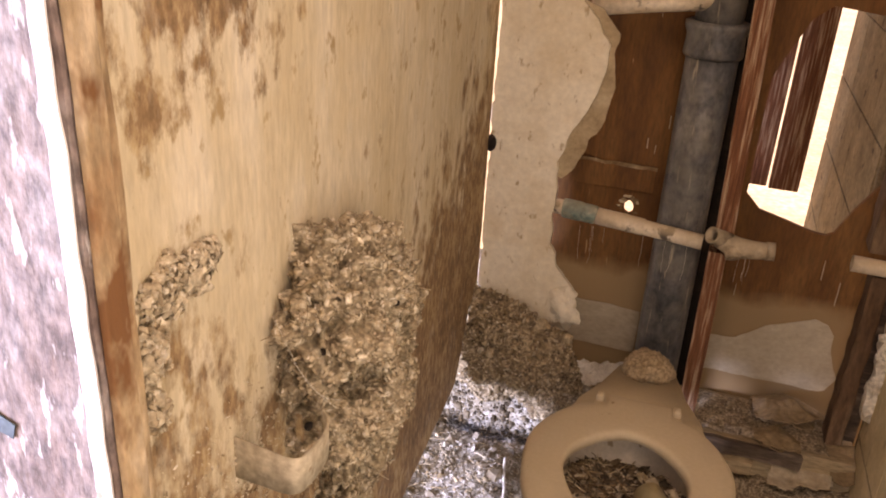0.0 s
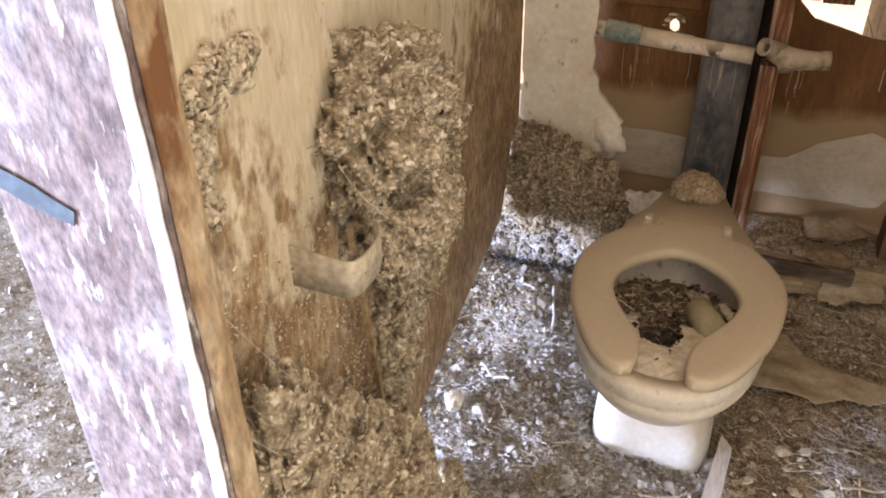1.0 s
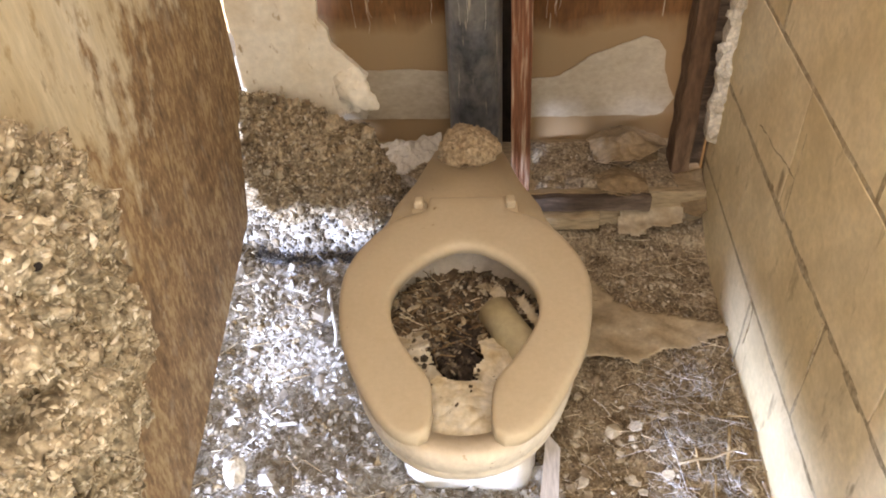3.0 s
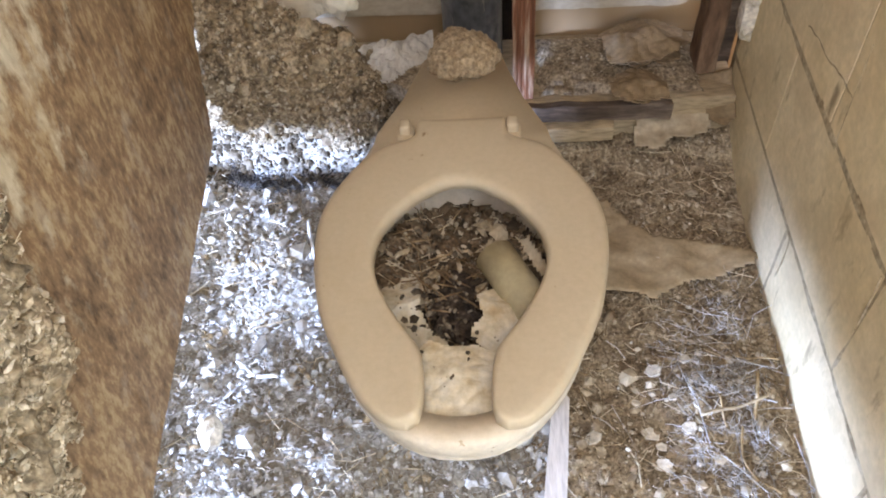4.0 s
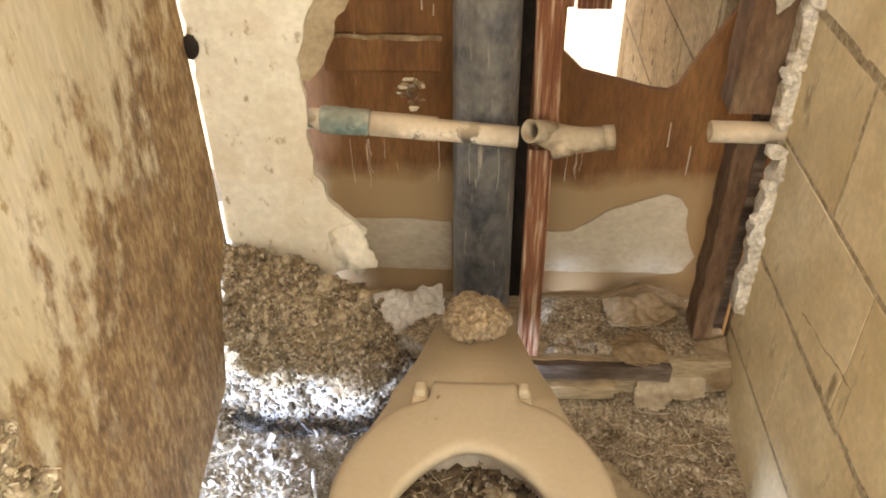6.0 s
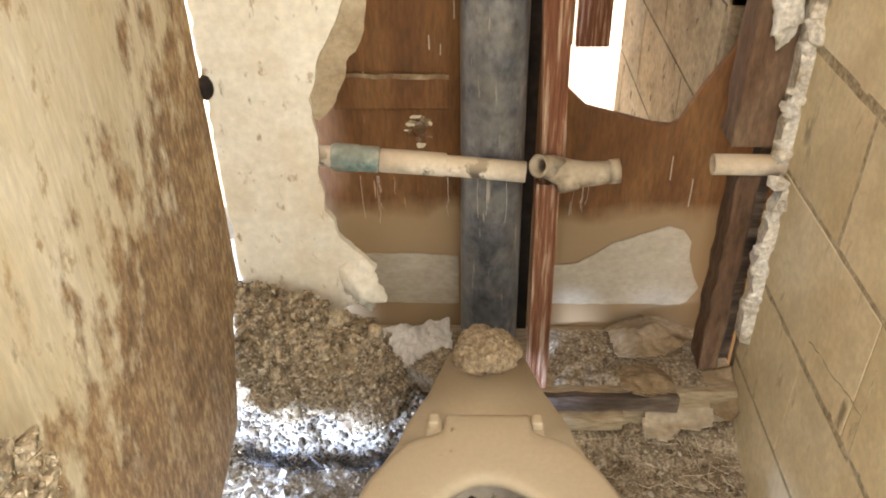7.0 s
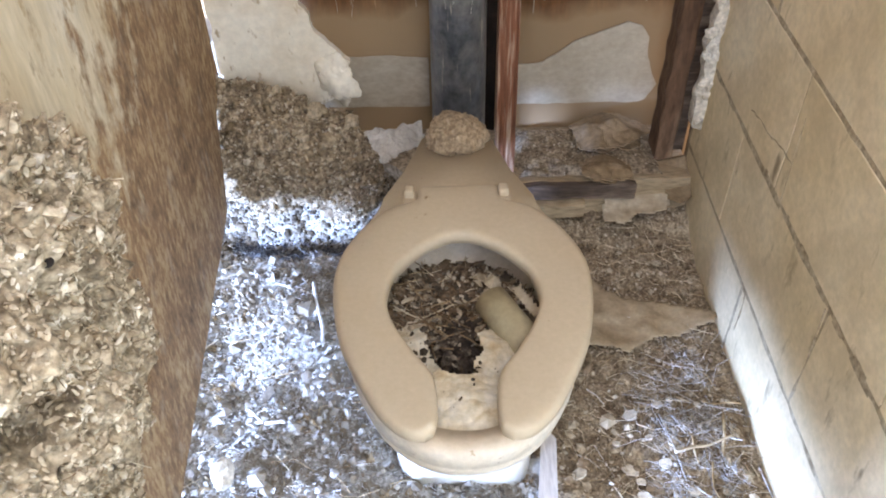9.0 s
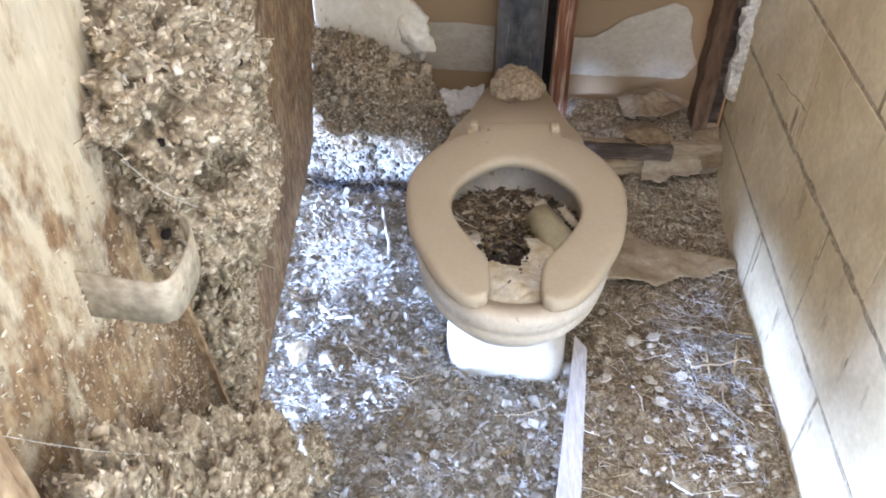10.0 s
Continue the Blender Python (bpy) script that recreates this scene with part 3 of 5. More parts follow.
wall("wall_west", [(-2.5, -2.4, -4.0, -3.1, 0, 2.4), (-2.5, -2.4, -1.8, 0.3, 0, 2.4), (-2.5, -2.4, -3.1, -1.8, 0.84, 2.4)], "old plaster wall broken open along its foot")
wall("wall_south", [(-2.5, -1.4, -4.1, -4.0, 0, 2.4), (0.42, 1.7, -4.1, -4.0, 0, 2.4), (-1.4, 0.42, -4.1, -4.0, 2.15, 2.4)], "old plaster wall with an open entrance")
wall("wall_east", [(WALL + 0.012, 0.66, -4.0, -1.96, 0, 2.4)], "plain old plaster wall")
wall("wall_north_outer", [(-2.4, -0.66, 0.18, 0.3, 0, 2.4), (-0.66, -0.43, 0.18, 0.3, 1.9, 2.4), (-0.66, -0.43, 0.18, 0.3, 0, 0.42)], "old outer wall with a narrow open window")

# side wall of painted blocks
wall_side = part("wall_side", box(WALL + 0.003, 0.62, -1.96, 0.075, -0.04, 2.4), M_MORTAR, smooth=False)
tagged(wall_side, "cream painted block wall, dirty, with open joints", "wall", kind="structure")


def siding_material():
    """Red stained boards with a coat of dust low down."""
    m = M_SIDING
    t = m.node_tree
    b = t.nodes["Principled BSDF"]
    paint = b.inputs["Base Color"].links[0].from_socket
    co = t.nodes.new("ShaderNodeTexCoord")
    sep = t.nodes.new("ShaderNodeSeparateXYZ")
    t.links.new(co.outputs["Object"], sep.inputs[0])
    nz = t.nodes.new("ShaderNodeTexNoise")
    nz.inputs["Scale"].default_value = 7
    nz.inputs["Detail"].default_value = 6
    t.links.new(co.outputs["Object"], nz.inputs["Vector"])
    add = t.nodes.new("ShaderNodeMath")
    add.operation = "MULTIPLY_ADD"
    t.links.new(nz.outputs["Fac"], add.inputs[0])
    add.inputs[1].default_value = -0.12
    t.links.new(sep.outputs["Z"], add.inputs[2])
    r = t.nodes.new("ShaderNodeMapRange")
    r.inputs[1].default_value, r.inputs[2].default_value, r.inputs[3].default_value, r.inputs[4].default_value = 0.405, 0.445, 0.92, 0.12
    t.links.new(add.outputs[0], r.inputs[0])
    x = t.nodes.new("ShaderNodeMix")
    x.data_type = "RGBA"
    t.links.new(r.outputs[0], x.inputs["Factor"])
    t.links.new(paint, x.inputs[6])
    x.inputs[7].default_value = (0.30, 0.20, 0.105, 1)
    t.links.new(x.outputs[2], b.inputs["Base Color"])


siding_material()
wall_north = thing("wall_north", (0, 0.18, 0), "torn open outer wall of dark red boards, dusty low down", "wall", kind="structure")
notch = [(-0.112, 0.6379), (-0.1232, 0.6454), (-0.1247, 0.6619), (-0.1165, 0.6716), (-0.112, 0.6731)]
notch_r = [(-0.112, 0.6731), (-0.1052, 0.6679), (-0.1008, 0.6551), (-0.1038, 0.6439), (-0.112, 0.6379)]
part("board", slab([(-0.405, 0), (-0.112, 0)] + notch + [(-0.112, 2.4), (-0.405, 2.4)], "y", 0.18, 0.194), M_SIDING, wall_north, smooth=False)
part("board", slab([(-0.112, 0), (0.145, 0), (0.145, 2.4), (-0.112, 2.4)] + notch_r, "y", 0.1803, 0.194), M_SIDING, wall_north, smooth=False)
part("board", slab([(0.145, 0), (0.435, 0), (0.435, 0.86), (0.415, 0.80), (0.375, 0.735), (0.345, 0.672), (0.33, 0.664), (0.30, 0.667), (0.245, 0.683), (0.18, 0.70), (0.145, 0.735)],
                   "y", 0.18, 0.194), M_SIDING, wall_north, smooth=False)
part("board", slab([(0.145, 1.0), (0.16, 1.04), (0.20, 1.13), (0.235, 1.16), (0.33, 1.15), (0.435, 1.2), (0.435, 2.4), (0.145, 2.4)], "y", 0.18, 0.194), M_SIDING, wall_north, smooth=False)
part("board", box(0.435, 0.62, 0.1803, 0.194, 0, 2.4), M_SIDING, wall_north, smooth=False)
part("batten", box(-0.262, -0.06, 0.172, 0.1795, 0.70, 0.765, bevel=0.002), M_SIDING, wall_north, smooth=False)
part("dust_ledge", slab([(-0.262, 0.761), (-0.16, 0.758), (-0.06, 0.757), (-0.06, 0.7655), (-0.17, 0.7665), (-0.262, 0.7665)], "y", 0.1690, 0.1715, 0.008, 0.004), M_SMEAR, wall_north, "pale dust on the batten", smooth=False)
# near-black strip stands in for the shade in the gap between pipe and stud
part("tar_strip", box(0.064, 0.094, 0.168, 0.1785, 0.2, 2.4), M_DARK, wall_north, "black strip standing in for the shaded gap beside the stack", smooth=False)
for n in range(22):
    r = random.Random(40 + n)
    x, z, high = r.uniform(-0.25, 0.40), r.uniform(0.46, 1.15), r.uniform(0.015, 0.075)
    if x > 0.14 and z + high > 0.64 or 0.02 < x < 0.1:
        continue
    w = r.uniform(0.0006, 0.0016)
    part("paint_drip", slab([(x - w, z), (x + w, z), (x + w * 0.8, z + high), (x - w * 0.8, z + high)], "y", 0.1785, 0.1797, 0.012, 0.0012), M_DUSTBAND, wall_north, "pale run of paint", smooth=False)
for n in range(16):
    r = random.Random(80 + n)
    w = r.uniform(0, 6.28)
    c = Vector((-0.1125 + (0.014 + 0.012 * r.random()) * math.cos(w), 0.1785, 0.656 + (0.018 + 0.012 * r.random()) * math.sin(w)))
    part("torn_rim", lump(c, (0.004 + 0.007 * r.random(), 0.0018, 0.002 + 0.003 * r.random()), 3, 0.8, 90), M_SMEAR if n % 3 else M_SCRAP, wall_north, "pale torn rim of the hole")
for o in wall_north.children:
    o.data.transform(Matrix.Translation((0, 0.18, 0)))
    o.location = (0, -0.18, 0)

# the boards of the next building, seen through the broken wall
leaning = part("loose_board", box(-0.42, 0.06, 0.46, 0.485, -0.06, 0.528, bevel=0.003, rough=0.003, cuts=12), M_SILL, smooth=False)
tagged(leaning, "dusty tan loose board standing outside the broken wall", "board")
far_wall = thing("backdrop_shed", (0, 0.9, 0), "weathered tan and red boards of a shed outside", "backdrop", kind="structure")
part("plank", box(-0.55, 0.240, 0.90, 0.92, 0.535, 4.2, bevel=0.003), M_STUD, far_wall, smooth=False)
part("plank", box(0.247, 0.334, 0.90, 0.92, 0.53, 4.2, bevel=0.003), M_STUD, far_wall, smooth=False)
part("side_wall", box(0.404, 0.52, 0.20, 1.098, -0.08, 4.2), M_MORTAR, far_wall, "cream painted block wall", smooth=False)
part("post", box(-0.32, -0.26, 0.92, 0.98, -0.08, 4.2), M_RAWSTUD, far_wall, smooth=False)

# blocks of the outside wall, their shade carried by the darkened tan
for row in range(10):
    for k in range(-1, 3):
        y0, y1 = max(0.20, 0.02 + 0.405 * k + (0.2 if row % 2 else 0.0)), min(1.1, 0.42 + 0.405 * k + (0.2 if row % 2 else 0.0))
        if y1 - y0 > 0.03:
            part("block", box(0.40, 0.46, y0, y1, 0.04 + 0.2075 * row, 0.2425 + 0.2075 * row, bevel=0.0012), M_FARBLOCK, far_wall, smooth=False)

# wallboard left standing beside the partition
board_out = [(-0.445, 0.37), (-0.33, 0.38), (-0.257, 0.38), (-0.215, 0.41), (-0.205, 0.45), (-0.187, 0.482), (-0.237, 0.539), (-0.262, 0.60), (-0.263, 0.647), (-0.262, 0.75),
             (-0.268, 0.80), (-0.245, 0.87), (-0.20, 0.95), (-0.19, 1.0), (-0.187, 1.06), (-0.22, 1.11), (-0.25, 1.14), (-0.25, 1.6), (-0.27, 2.4), (-0.424, 2.4), (-0.424, 0.53), (-0.450, 0.50)]
wallboard = part("wallboard", slab(board_out, "y", 0.0, 0.013, 0.012, 0.008), M_BOARD, smooth=False)
tagged(wallboard, "broken cream wallboard with a torn ragged edge", "wallboard", kind="structure")
torn = [(-0.30, 0.76), (-0.255, 0.755), (-0.225, 0.79), (-0.20, 0.86), (-0.178, 0.90), (-0.165, 0.97), (-0.175, 1.03), (-0.17, 1.08), (-0.21, 1.13), (-0.30, 1.16)]
torn_paper = part("torn_backing", slab(torn, "y", 0.0135, 0.0165, 0.012, 0.009), M_KRAFT, smooth=False)
tagged(torn_paper, "torn brown paper backing of the wallboard", "paper")
curl = part("wallboard_chunk", lump((-0.213, 0.002, 0.445), (0.034, 0.016, 0.055), 5, 0.45, 24, 0.05), M_BOARD)
tagged(curl, "curled cream lip at the wallboard's torn corner", "plaster")

# sill and the cavity's floor
sill = part("sill_plate", box(-0.405, WALL, -0.012, 0.18, 0.085, 0.205, bevel=0.004, rough=0.003, cuts=40), M_SILL, smooth=False)
tagged(sill, "dust-covered timber sill plate of the open wall", "sill", kind="structure")
dark = thing("floor_strip", (0.24, -0.02, 0.165), "dark splintered wooden strip along the sill", "wood strip")
part("strip", box(0.075, 0.372, -0.030, -0.0135, 0.170, 0.206, bevel=0.003, rough=0.004, cuts=26), M_TAR, dark, smooth=False)
part("ledge", box(0.06, 0.27, -0.046, -0.0135, 0.135, 0.166, bevel=0.003, rough=0.004, cuts=26), M_SILL, dark, "pale dusty lower strip", smooth=False)

# ---- partition on the toilet's side ----
partition = thing("partition", (-0.40, -0.7, 0.3), "hardboard partition, cream paint peeling to brown, hanging above the floor", "partition", kind="structure")


def partition_sheet():
    """Slightly skewed sheet with a worn lower edge that rises towards the far end."""
    outline = [(-1.372, 0.31), (-1.02, 0.30), (-0.92, 0.242), (-0.50, 0.270), (-0.178, 0.287), (-0.135, 0.36), (-0.092, 0.440), (-0.05, 0.455), (-0.016, 0.46), (-0.014, 2.4), (-1.372, 2.4)]
    bm = slab(outline, "x", -0.018, 0.0, 0.03, 0.004)
    for v in bm.verts:
        v.co.x += -0.352 - 0.052 * (v.co.y + 1.37)
    return bm


sheet_ob = part("panel", partition_sheet(), M_PANEL, partition, smooth=False)
sheet_ob.data.transform(Matrix.Translation(BASE["partition"]))
sheet_ob.location = -BASE["partition"]
part("stud", box(-0.425, -0.375, -1.374, -1.33, 0.05, 2.4, bevel=0.003), M_RAWSTUD, partition, smooth=False)
casing = thing("door_casing", (-0.36, -1.39, 0.05), "weathered whitish casing board with a worn brown edge", "door casing", kind="structure")
casing_ob = part("casing_board", box(-0.433, -0.2925, -1.402, -1.376, 0.03, 2.4, bevel=0.004, rough=0.002, cuts=60), M_CASING, casing, smooth=False)
part("edge_strip", box(-0.2918, -0.2855, -1.398, -1.3775, 0.03, 2.4, bevel=0.002, rough=0.0012, cuts=80), M_EDGE, casing, "worn brown edge strip", smooth=False)
part("inner_bead", box(-0.345, -0.293, -1.3755, -1.362, 0.03, 2.4, bevel=0.004, rough=0.002, cuts=60), M_EDGE, casing, smooth=False)
# thin white strip: the edge's bright glow put in as colour
part("painted_edge", slab([(-0.305, 0.03), (-0.2935, 0.03), (-0.2935, 2.4), (-0.305, 2.4)], "y", -1.4052, -1.4035, 0.008, 0.0022), M_LITEDGE, casing_ob, "white strip imitating light caught on the casing's edge", smooth=False)
mark = slab([(-0.433, 1.040), (-0.395, 1.027), (-0.366, 1.012), (-0.370, 1.000), (-0.40, 1.009), (-0.433, 1.020)], "y", -1.4038, -1.4030, 0.006, 0.003)
part("paint_mark", mark, M_BLUE, casing_ob, "faded blue paint mark", smooth=False)
knob = part("latch_stub", lump((-0.418, -0.012, 0.822), (0.012, 0.014, 0.02), 3, 0.3, 40), M_DARK)
tagged(knob, "small black latch stub beside the gap", "latch")

# ---- pipes and studs in the open wall ----
stack = thing("drain_stack", (0.015, 0.10, 0.2), "black plastic drain stack, scratched and dusty", "pipe")
stack_ob = part("pipe", tube([(0.015, 0.10, z) for z in (0.06, 0.3, 0.6, 0.9, 1.075)], 0.054, 40), M_ABS, stack)
part("coupling", tube([(0.015, 0.10, z) for z in (1.045, 1.05, 1.06, 1.075, 1.09, 1.105, 1.115, 1.118)], [0.058, 0.062, 0.062, 0.060, 0.060, 0.066, 0.066, 0.060], 40), M_ABS, stack_ob)
part("upper_pipe", tube([(0.015, 0.10, z) for z in (1.11, 1.5, 2.4)], 0.049, 36), M_ABS, stack)
part("side_arm", tube([(0.0, 0.08, 1.165), (-0.1, 0.06, 1.155), (-0.24, 0.05, 1.135)], 0.026, 24), M_PVC, stack, "dust-topped side pipe")

supply = thing("supply_pipe", (-0.1, 0.03, 0.66), "cream plastic water pipe with a green coupling, cut off", "pipe")
run_ob = part("pipe", tube([(-0.33, 0.035, 0.688), (-0.16, 0.032, 0.676), (0.067, 0.022, 0.660)], 0.0172, 24, 0.78), M_PVC, supply)
part("coupling", tube([(-0.247, 0.0335, 0.682), (-0.244, 0.0335, 0.682), (-0.206, 0.033, 0.6795), (-0.203, 0.033, 0.679), (-0.172, 0.0325, 0.677), (-0.169, 0.0325, 0.6767)],
                      [0.020, 0.0225, 0.0225, 0.0215, 0.0215, 0.0175], 24), M_PRIMER, run_ob, "green-stained coupling")
part("collar", tube([(-0.168, 0.032, 0.6765), (-0.1, 0.03, 0.672), (-0.062, 0.029, 0.669)], [0.0195, 0.0195, 0.019], 24, wobble=0.08), M_PVC, supply)
tee = thing("pipe_tee", (0.13, 0.0, 0.67), "dusty broken pipe tee caught on the stud", "pipe fitting")
tee_body = part("body", tube([(0.10, -0.012, 0.688), (0.135, -0.008, 0.672), (0.165, -0.004, 0.671), (0.205, 0.0, 0.674)], [0.020, 0.024, 0.020, 0.0175], 22, 0, 0.12), M_FITTING, tee)
part("open_end", tube([(0.082, -0.030, 0.700), (0.094, -0.018, 0.693), (0.118, -0.008, 0.682)], [0.0185, 0.0185, 0.019], 22, 0.75, 0.06), M_FITTING, tee)
part("outlet", tube([(0.128, -0.012, 0.676), (0.134, -0.028, 0.655)], [0.018, 0.017], 20, 0.75, 0.1), M_FITTING, tee)
part("end_cap", tube([(0.196, -0.001, 0.674), (0.213, 0.0, 0.675)], [0.0195, 0.019], 20, 0.7, 0.1), M_FITTING, tee_body)
stub = part("pipe_stub", tube([(0.372, 0.045, 0.662), (0.50, 0.045, 0.66)], 0.0175, 22, 0.78), M_PVC)
tagged(stub, "short cut-off cream pipe stub at the side wall", "pipe")

strip = thing("wall_stud", (0.106, 0.02, 0.21), "split red-stained wooden stud with grooved grain", "stud")


def grooved(x0, x1, y0, y1, z0, z1, lean):
    """A stud whose front is worn into shallow upright grooves."""
    bm = bmesh.new()
    n, rows = 14, 60
    front, back = [], []
    for k in range(rows + 1):
        z = z0 + (z1 - z0) * k / rows
        dx = lean * (z - z0) + 0.002 * noise.noise(Vector((0, 3, z * 9)))
        front.append([bm.verts.new((x0 + (x1 - x0) * i / n + dx, y0 + 0.0025 * noise.noise(Vector((i * 1.9, z * 2.5, x0))), z)) for i in range(n + 1)])
        back.append([bm.verts.new((x0 + dx, y1, z)), bm.verts.new((x1 + dx, y1, z))])
    for k in range(rows):
        for i in range(n):
            bm.faces.new((front[k][i], front[k][i + 1], front[k + 1][i + 1], front[k + 1][i]))
        bm.faces.new((back[k][1], back[k][0], back[k + 1][0], back[k + 1][1]))
        bm.faces.new((back[k][0], front[k][0], front[k + 1][0], back[k + 1][0]))
        bm.faces.new((front[k][n], back[k][1], back[k + 1][1], front[k + 1][n]))
    bm.faces.new([*front[0], back[0][1], back[0][0]])
    bm.faces.new([*front[-1], back[-1][1], back[-1][0]])
    return bm


part("lower_length", grooved(0.086, 0.123, -0.004, 0.036, 0.205, 0.652, -0.004), M_STUD, strip, smooth=False)
part("upper_length", grooved(0.089, 0.127, 0.006, 0.044, 0.69, 2.4, -0.03), M_STUD, strip, smooth=False)
corner = thing("corner_stud", (0.45, 0.08, 0.2), "old brown corner stud, cobwebbed", "stud")
part("lower_length", box(0.420, 0.458, 0.05, 0.11, 0.19, 0.64, bevel=0.004, rough=0.005, cuts=24), M_RAWSTUD, corner, smooth=False)
part("upper_length", box(0.402, 0.470, 0.06, 0.13, 0.685, 2.4, bevel=0.004, rough=0.004, cuts=40), M_RAWSTUD, corner, smooth=False)
part("back_board", box(0.4585, 0.4885, 0.085, 0.115, 0.19, 0.684), M_TAR, corner, "dark board in the corner gap", smooth=False)
part("plaster_splash", lump((0.440, 0.052, 0.93), (0.024, 0.014, 0.075), 4, 0.5, 26, 0.06), M_GYPSUM, corner, "pale plaster splash")
broken = thing("broken_wall_edge", (0.475, 0.02, 0.27), "ragged pale plaster edge of the side wall", "plaster")
part("lower_edge", slab([(0.468, 0.325), (0.486, 0.315), (0.488, 0.62), (0.478, 0.66), (0.470, 0.60), (0.462, 0.50), (0.466, 0.42), (0.460, 0.36)], "y", 0.0, 0.03, 0.009, 0.010), M_GYPSUM, broken, smooth=False)
part("upper_edge", slab([(0.466, 0.67), (0.488, 0.65), (0.488, 1.3), (0.478, 2.4), (0.466, 1.3), (0.47, 1.0)], "y", 0.03, 0.06, 0.009, 0.008), M_GYPSUM, broken, smooth=False)
for z0, z1, y, count in ((0.325, 0.65, 0.004, 27), (0.67, 1.35, 0.034, 55)):
    zs = rng.uniform(z0, z1, count)
    edge = np.array([(0.474 + 0.010 * noise.noise(Vector((z * 30, 1, 0))) + rng.normal(0, 0.004), y + rng.normal(0, 0.004), z) for z in zs])
    part("crumbled_face", pebbles(edge, 0.028, rng, 1, 0.2, 0.25), M_GYPSUM, broken, kind="stuff", smooth=False)

# paper left along the foot of the outer wall
band = part("paper_strip", slab([(-0.29, 0.27), (-0.045, 0.268), (-0.045, 0.386), (-0.12, 0.392), (-0.29, 0.388)], "y", 0.1725, 0.1755, 0.02, 0.003), M_DUSTBAND, smooth=False)
tagged(band, "pale dusty paper strip behind the drain stack", "paper")
band2 = part("torn_paper", slab([(0.13, 0.268), (0.40, 0.268), (0.415, 0.275), (0.432, 0.31), (0.420, 0.345), (0.406, 0.375), (0.402, 0.42), (0.385, 0.446), (0.355, 0.455), (0.30, 0.436), (0.25, 0.412), (0.19, 0.37), (0.13, 0.362)],
                               "y", 0.1735, 0.1765, 0.010, 0.004), M_WHITEPAPER, smooth=False)
tagged(band2, "torn white paper sheet against the red boards", "paper")


# ---- toilet ----
def curve(points, count):
    """Points evenly along a smooth line through the given ones."""
    out = []
    n = len(points) - 1
    for k in range(count):
        f = k / (count - 1) * n
        i = min(int(f), n - 1)
        u = f - i
        p0, p1, p2, p3 = (np.array(points[min(max(j, 0), n)], float) for j in (i - 1, i, i + 1, i + 2))
        out.append(0.5 * (2 * p1 + (p2 - p0) * u + (2 * p0 - 5 * p1 + 4 * p2 - p3) * u * u + (3 * p1 - p0 - 3 * p2 + p3) * u ** 3))
    return out


def seat_mesh():
    outer = [(0, -0.276), (0.040, -0.276), (0.062, -0.277), (0.068, -0.309), (0.113, -0.330), (0.153, -0.378), (0.181, -0.441), (0.186, -0.506), (0.172, -0.592), (0.146, -0.656), (0.113, -0.716), (0.080, -0.748), (0.055, -0.753)]
    inner = [(0, -0.400), (0.018, -0.402), (0.036, -0.411), (0.064, -0.432), (0.096, -0.473), (0.107, -0.510), (0.106, -0.543), (0.093, -0.580), (0.067, -0.625), (0.046, -0.655), (0.039, -0.685), (0.038, -0.722), (0.042, -0.744)]
    o, i = curve(outer, 61), curve(inner, 61)
    full = [((-p[0], p[1]), (-q[0], q[1])) for p, q in zip(reversed(o[1:]), reversed(i[1:]))] + [((p[0], p[1]), (q[0], q[1])) for p, q in zip(o, i)]
    bm = bmesh.new()
    profile = [(0.0, 0.402), (0.0, 0.412), (0.02, 0.4170), (0.05, 0.4200), (0.11, 0.4216), (0.3, 0.4226), (0.5, 0.4228), (0.7, 0.4226), (0.89, 0.4214), (0.95, 0.4192), (0.985, 0.4155), (1.0, 0.410), (1.0, 0.401), (0.93, 0.399), (0.07, 0.399)]
    rings = []
    for n, (p, q) in enumerate(full):
        end = min(n, len(full) - 1 - n)
        drop = 0.006 * max(0.0, 1 - end / 3.0) ** 2
        ring = []
        for s, z in profile:
            x, y = q[0] + (p[0] - q[0]) * s + 0.005, q[1] + (p[1] - q[1]) * s
            ring.append(bm.verts.new((x, y, z - drop * (z > 0.405))))
        rings.append(ring)
    m = len(profile)
    for r, q in zip(rings, rings[1:]):
        for k in range(m):
            bm.faces.new((r[k], r[(k + 1) % m], q[(k + 1) % m], q[k]))
    bm.faces.new(rings[0])
    bm.faces.new(rings[-1])
    return bm


def ring_points(z, a, front, back, power, count=56, cx=0.004):
    """One level of the bowl: half-width a, from front to back, squarer with a higher power."""
    mid = back + (front - back) * 0.46
    out = []
    for k in range(count):
        w = 2 * math.pi * k / count
        c, s = math.cos(w), math.sin(w)
        x = a * math.copysign(abs(c) ** (2 / power), c)
        y = math.copysign(abs(s) ** (2 / power), s)
        y = mid + y * ((back - mid) if s > 0 else (mid - front))
        out.append((x + cx, y, z))
    return out


def loft(levels, close_low=True):
    bm = bmesh.new()
    rings = [[bm.verts.new(p) for p in ring_points(*lv)] for lv in levels]
    for r, q in zip(rings, rings[1:]):
        for k in range(len(r)):
            bm.faces.new((r[k], r[(k + 1) % len(r)], q[(k + 1) % len(r)], q[k]))
    bm.faces.new(rings[0])
    if not close_low:
        bm.faces.new(rings[-1])
    return bm


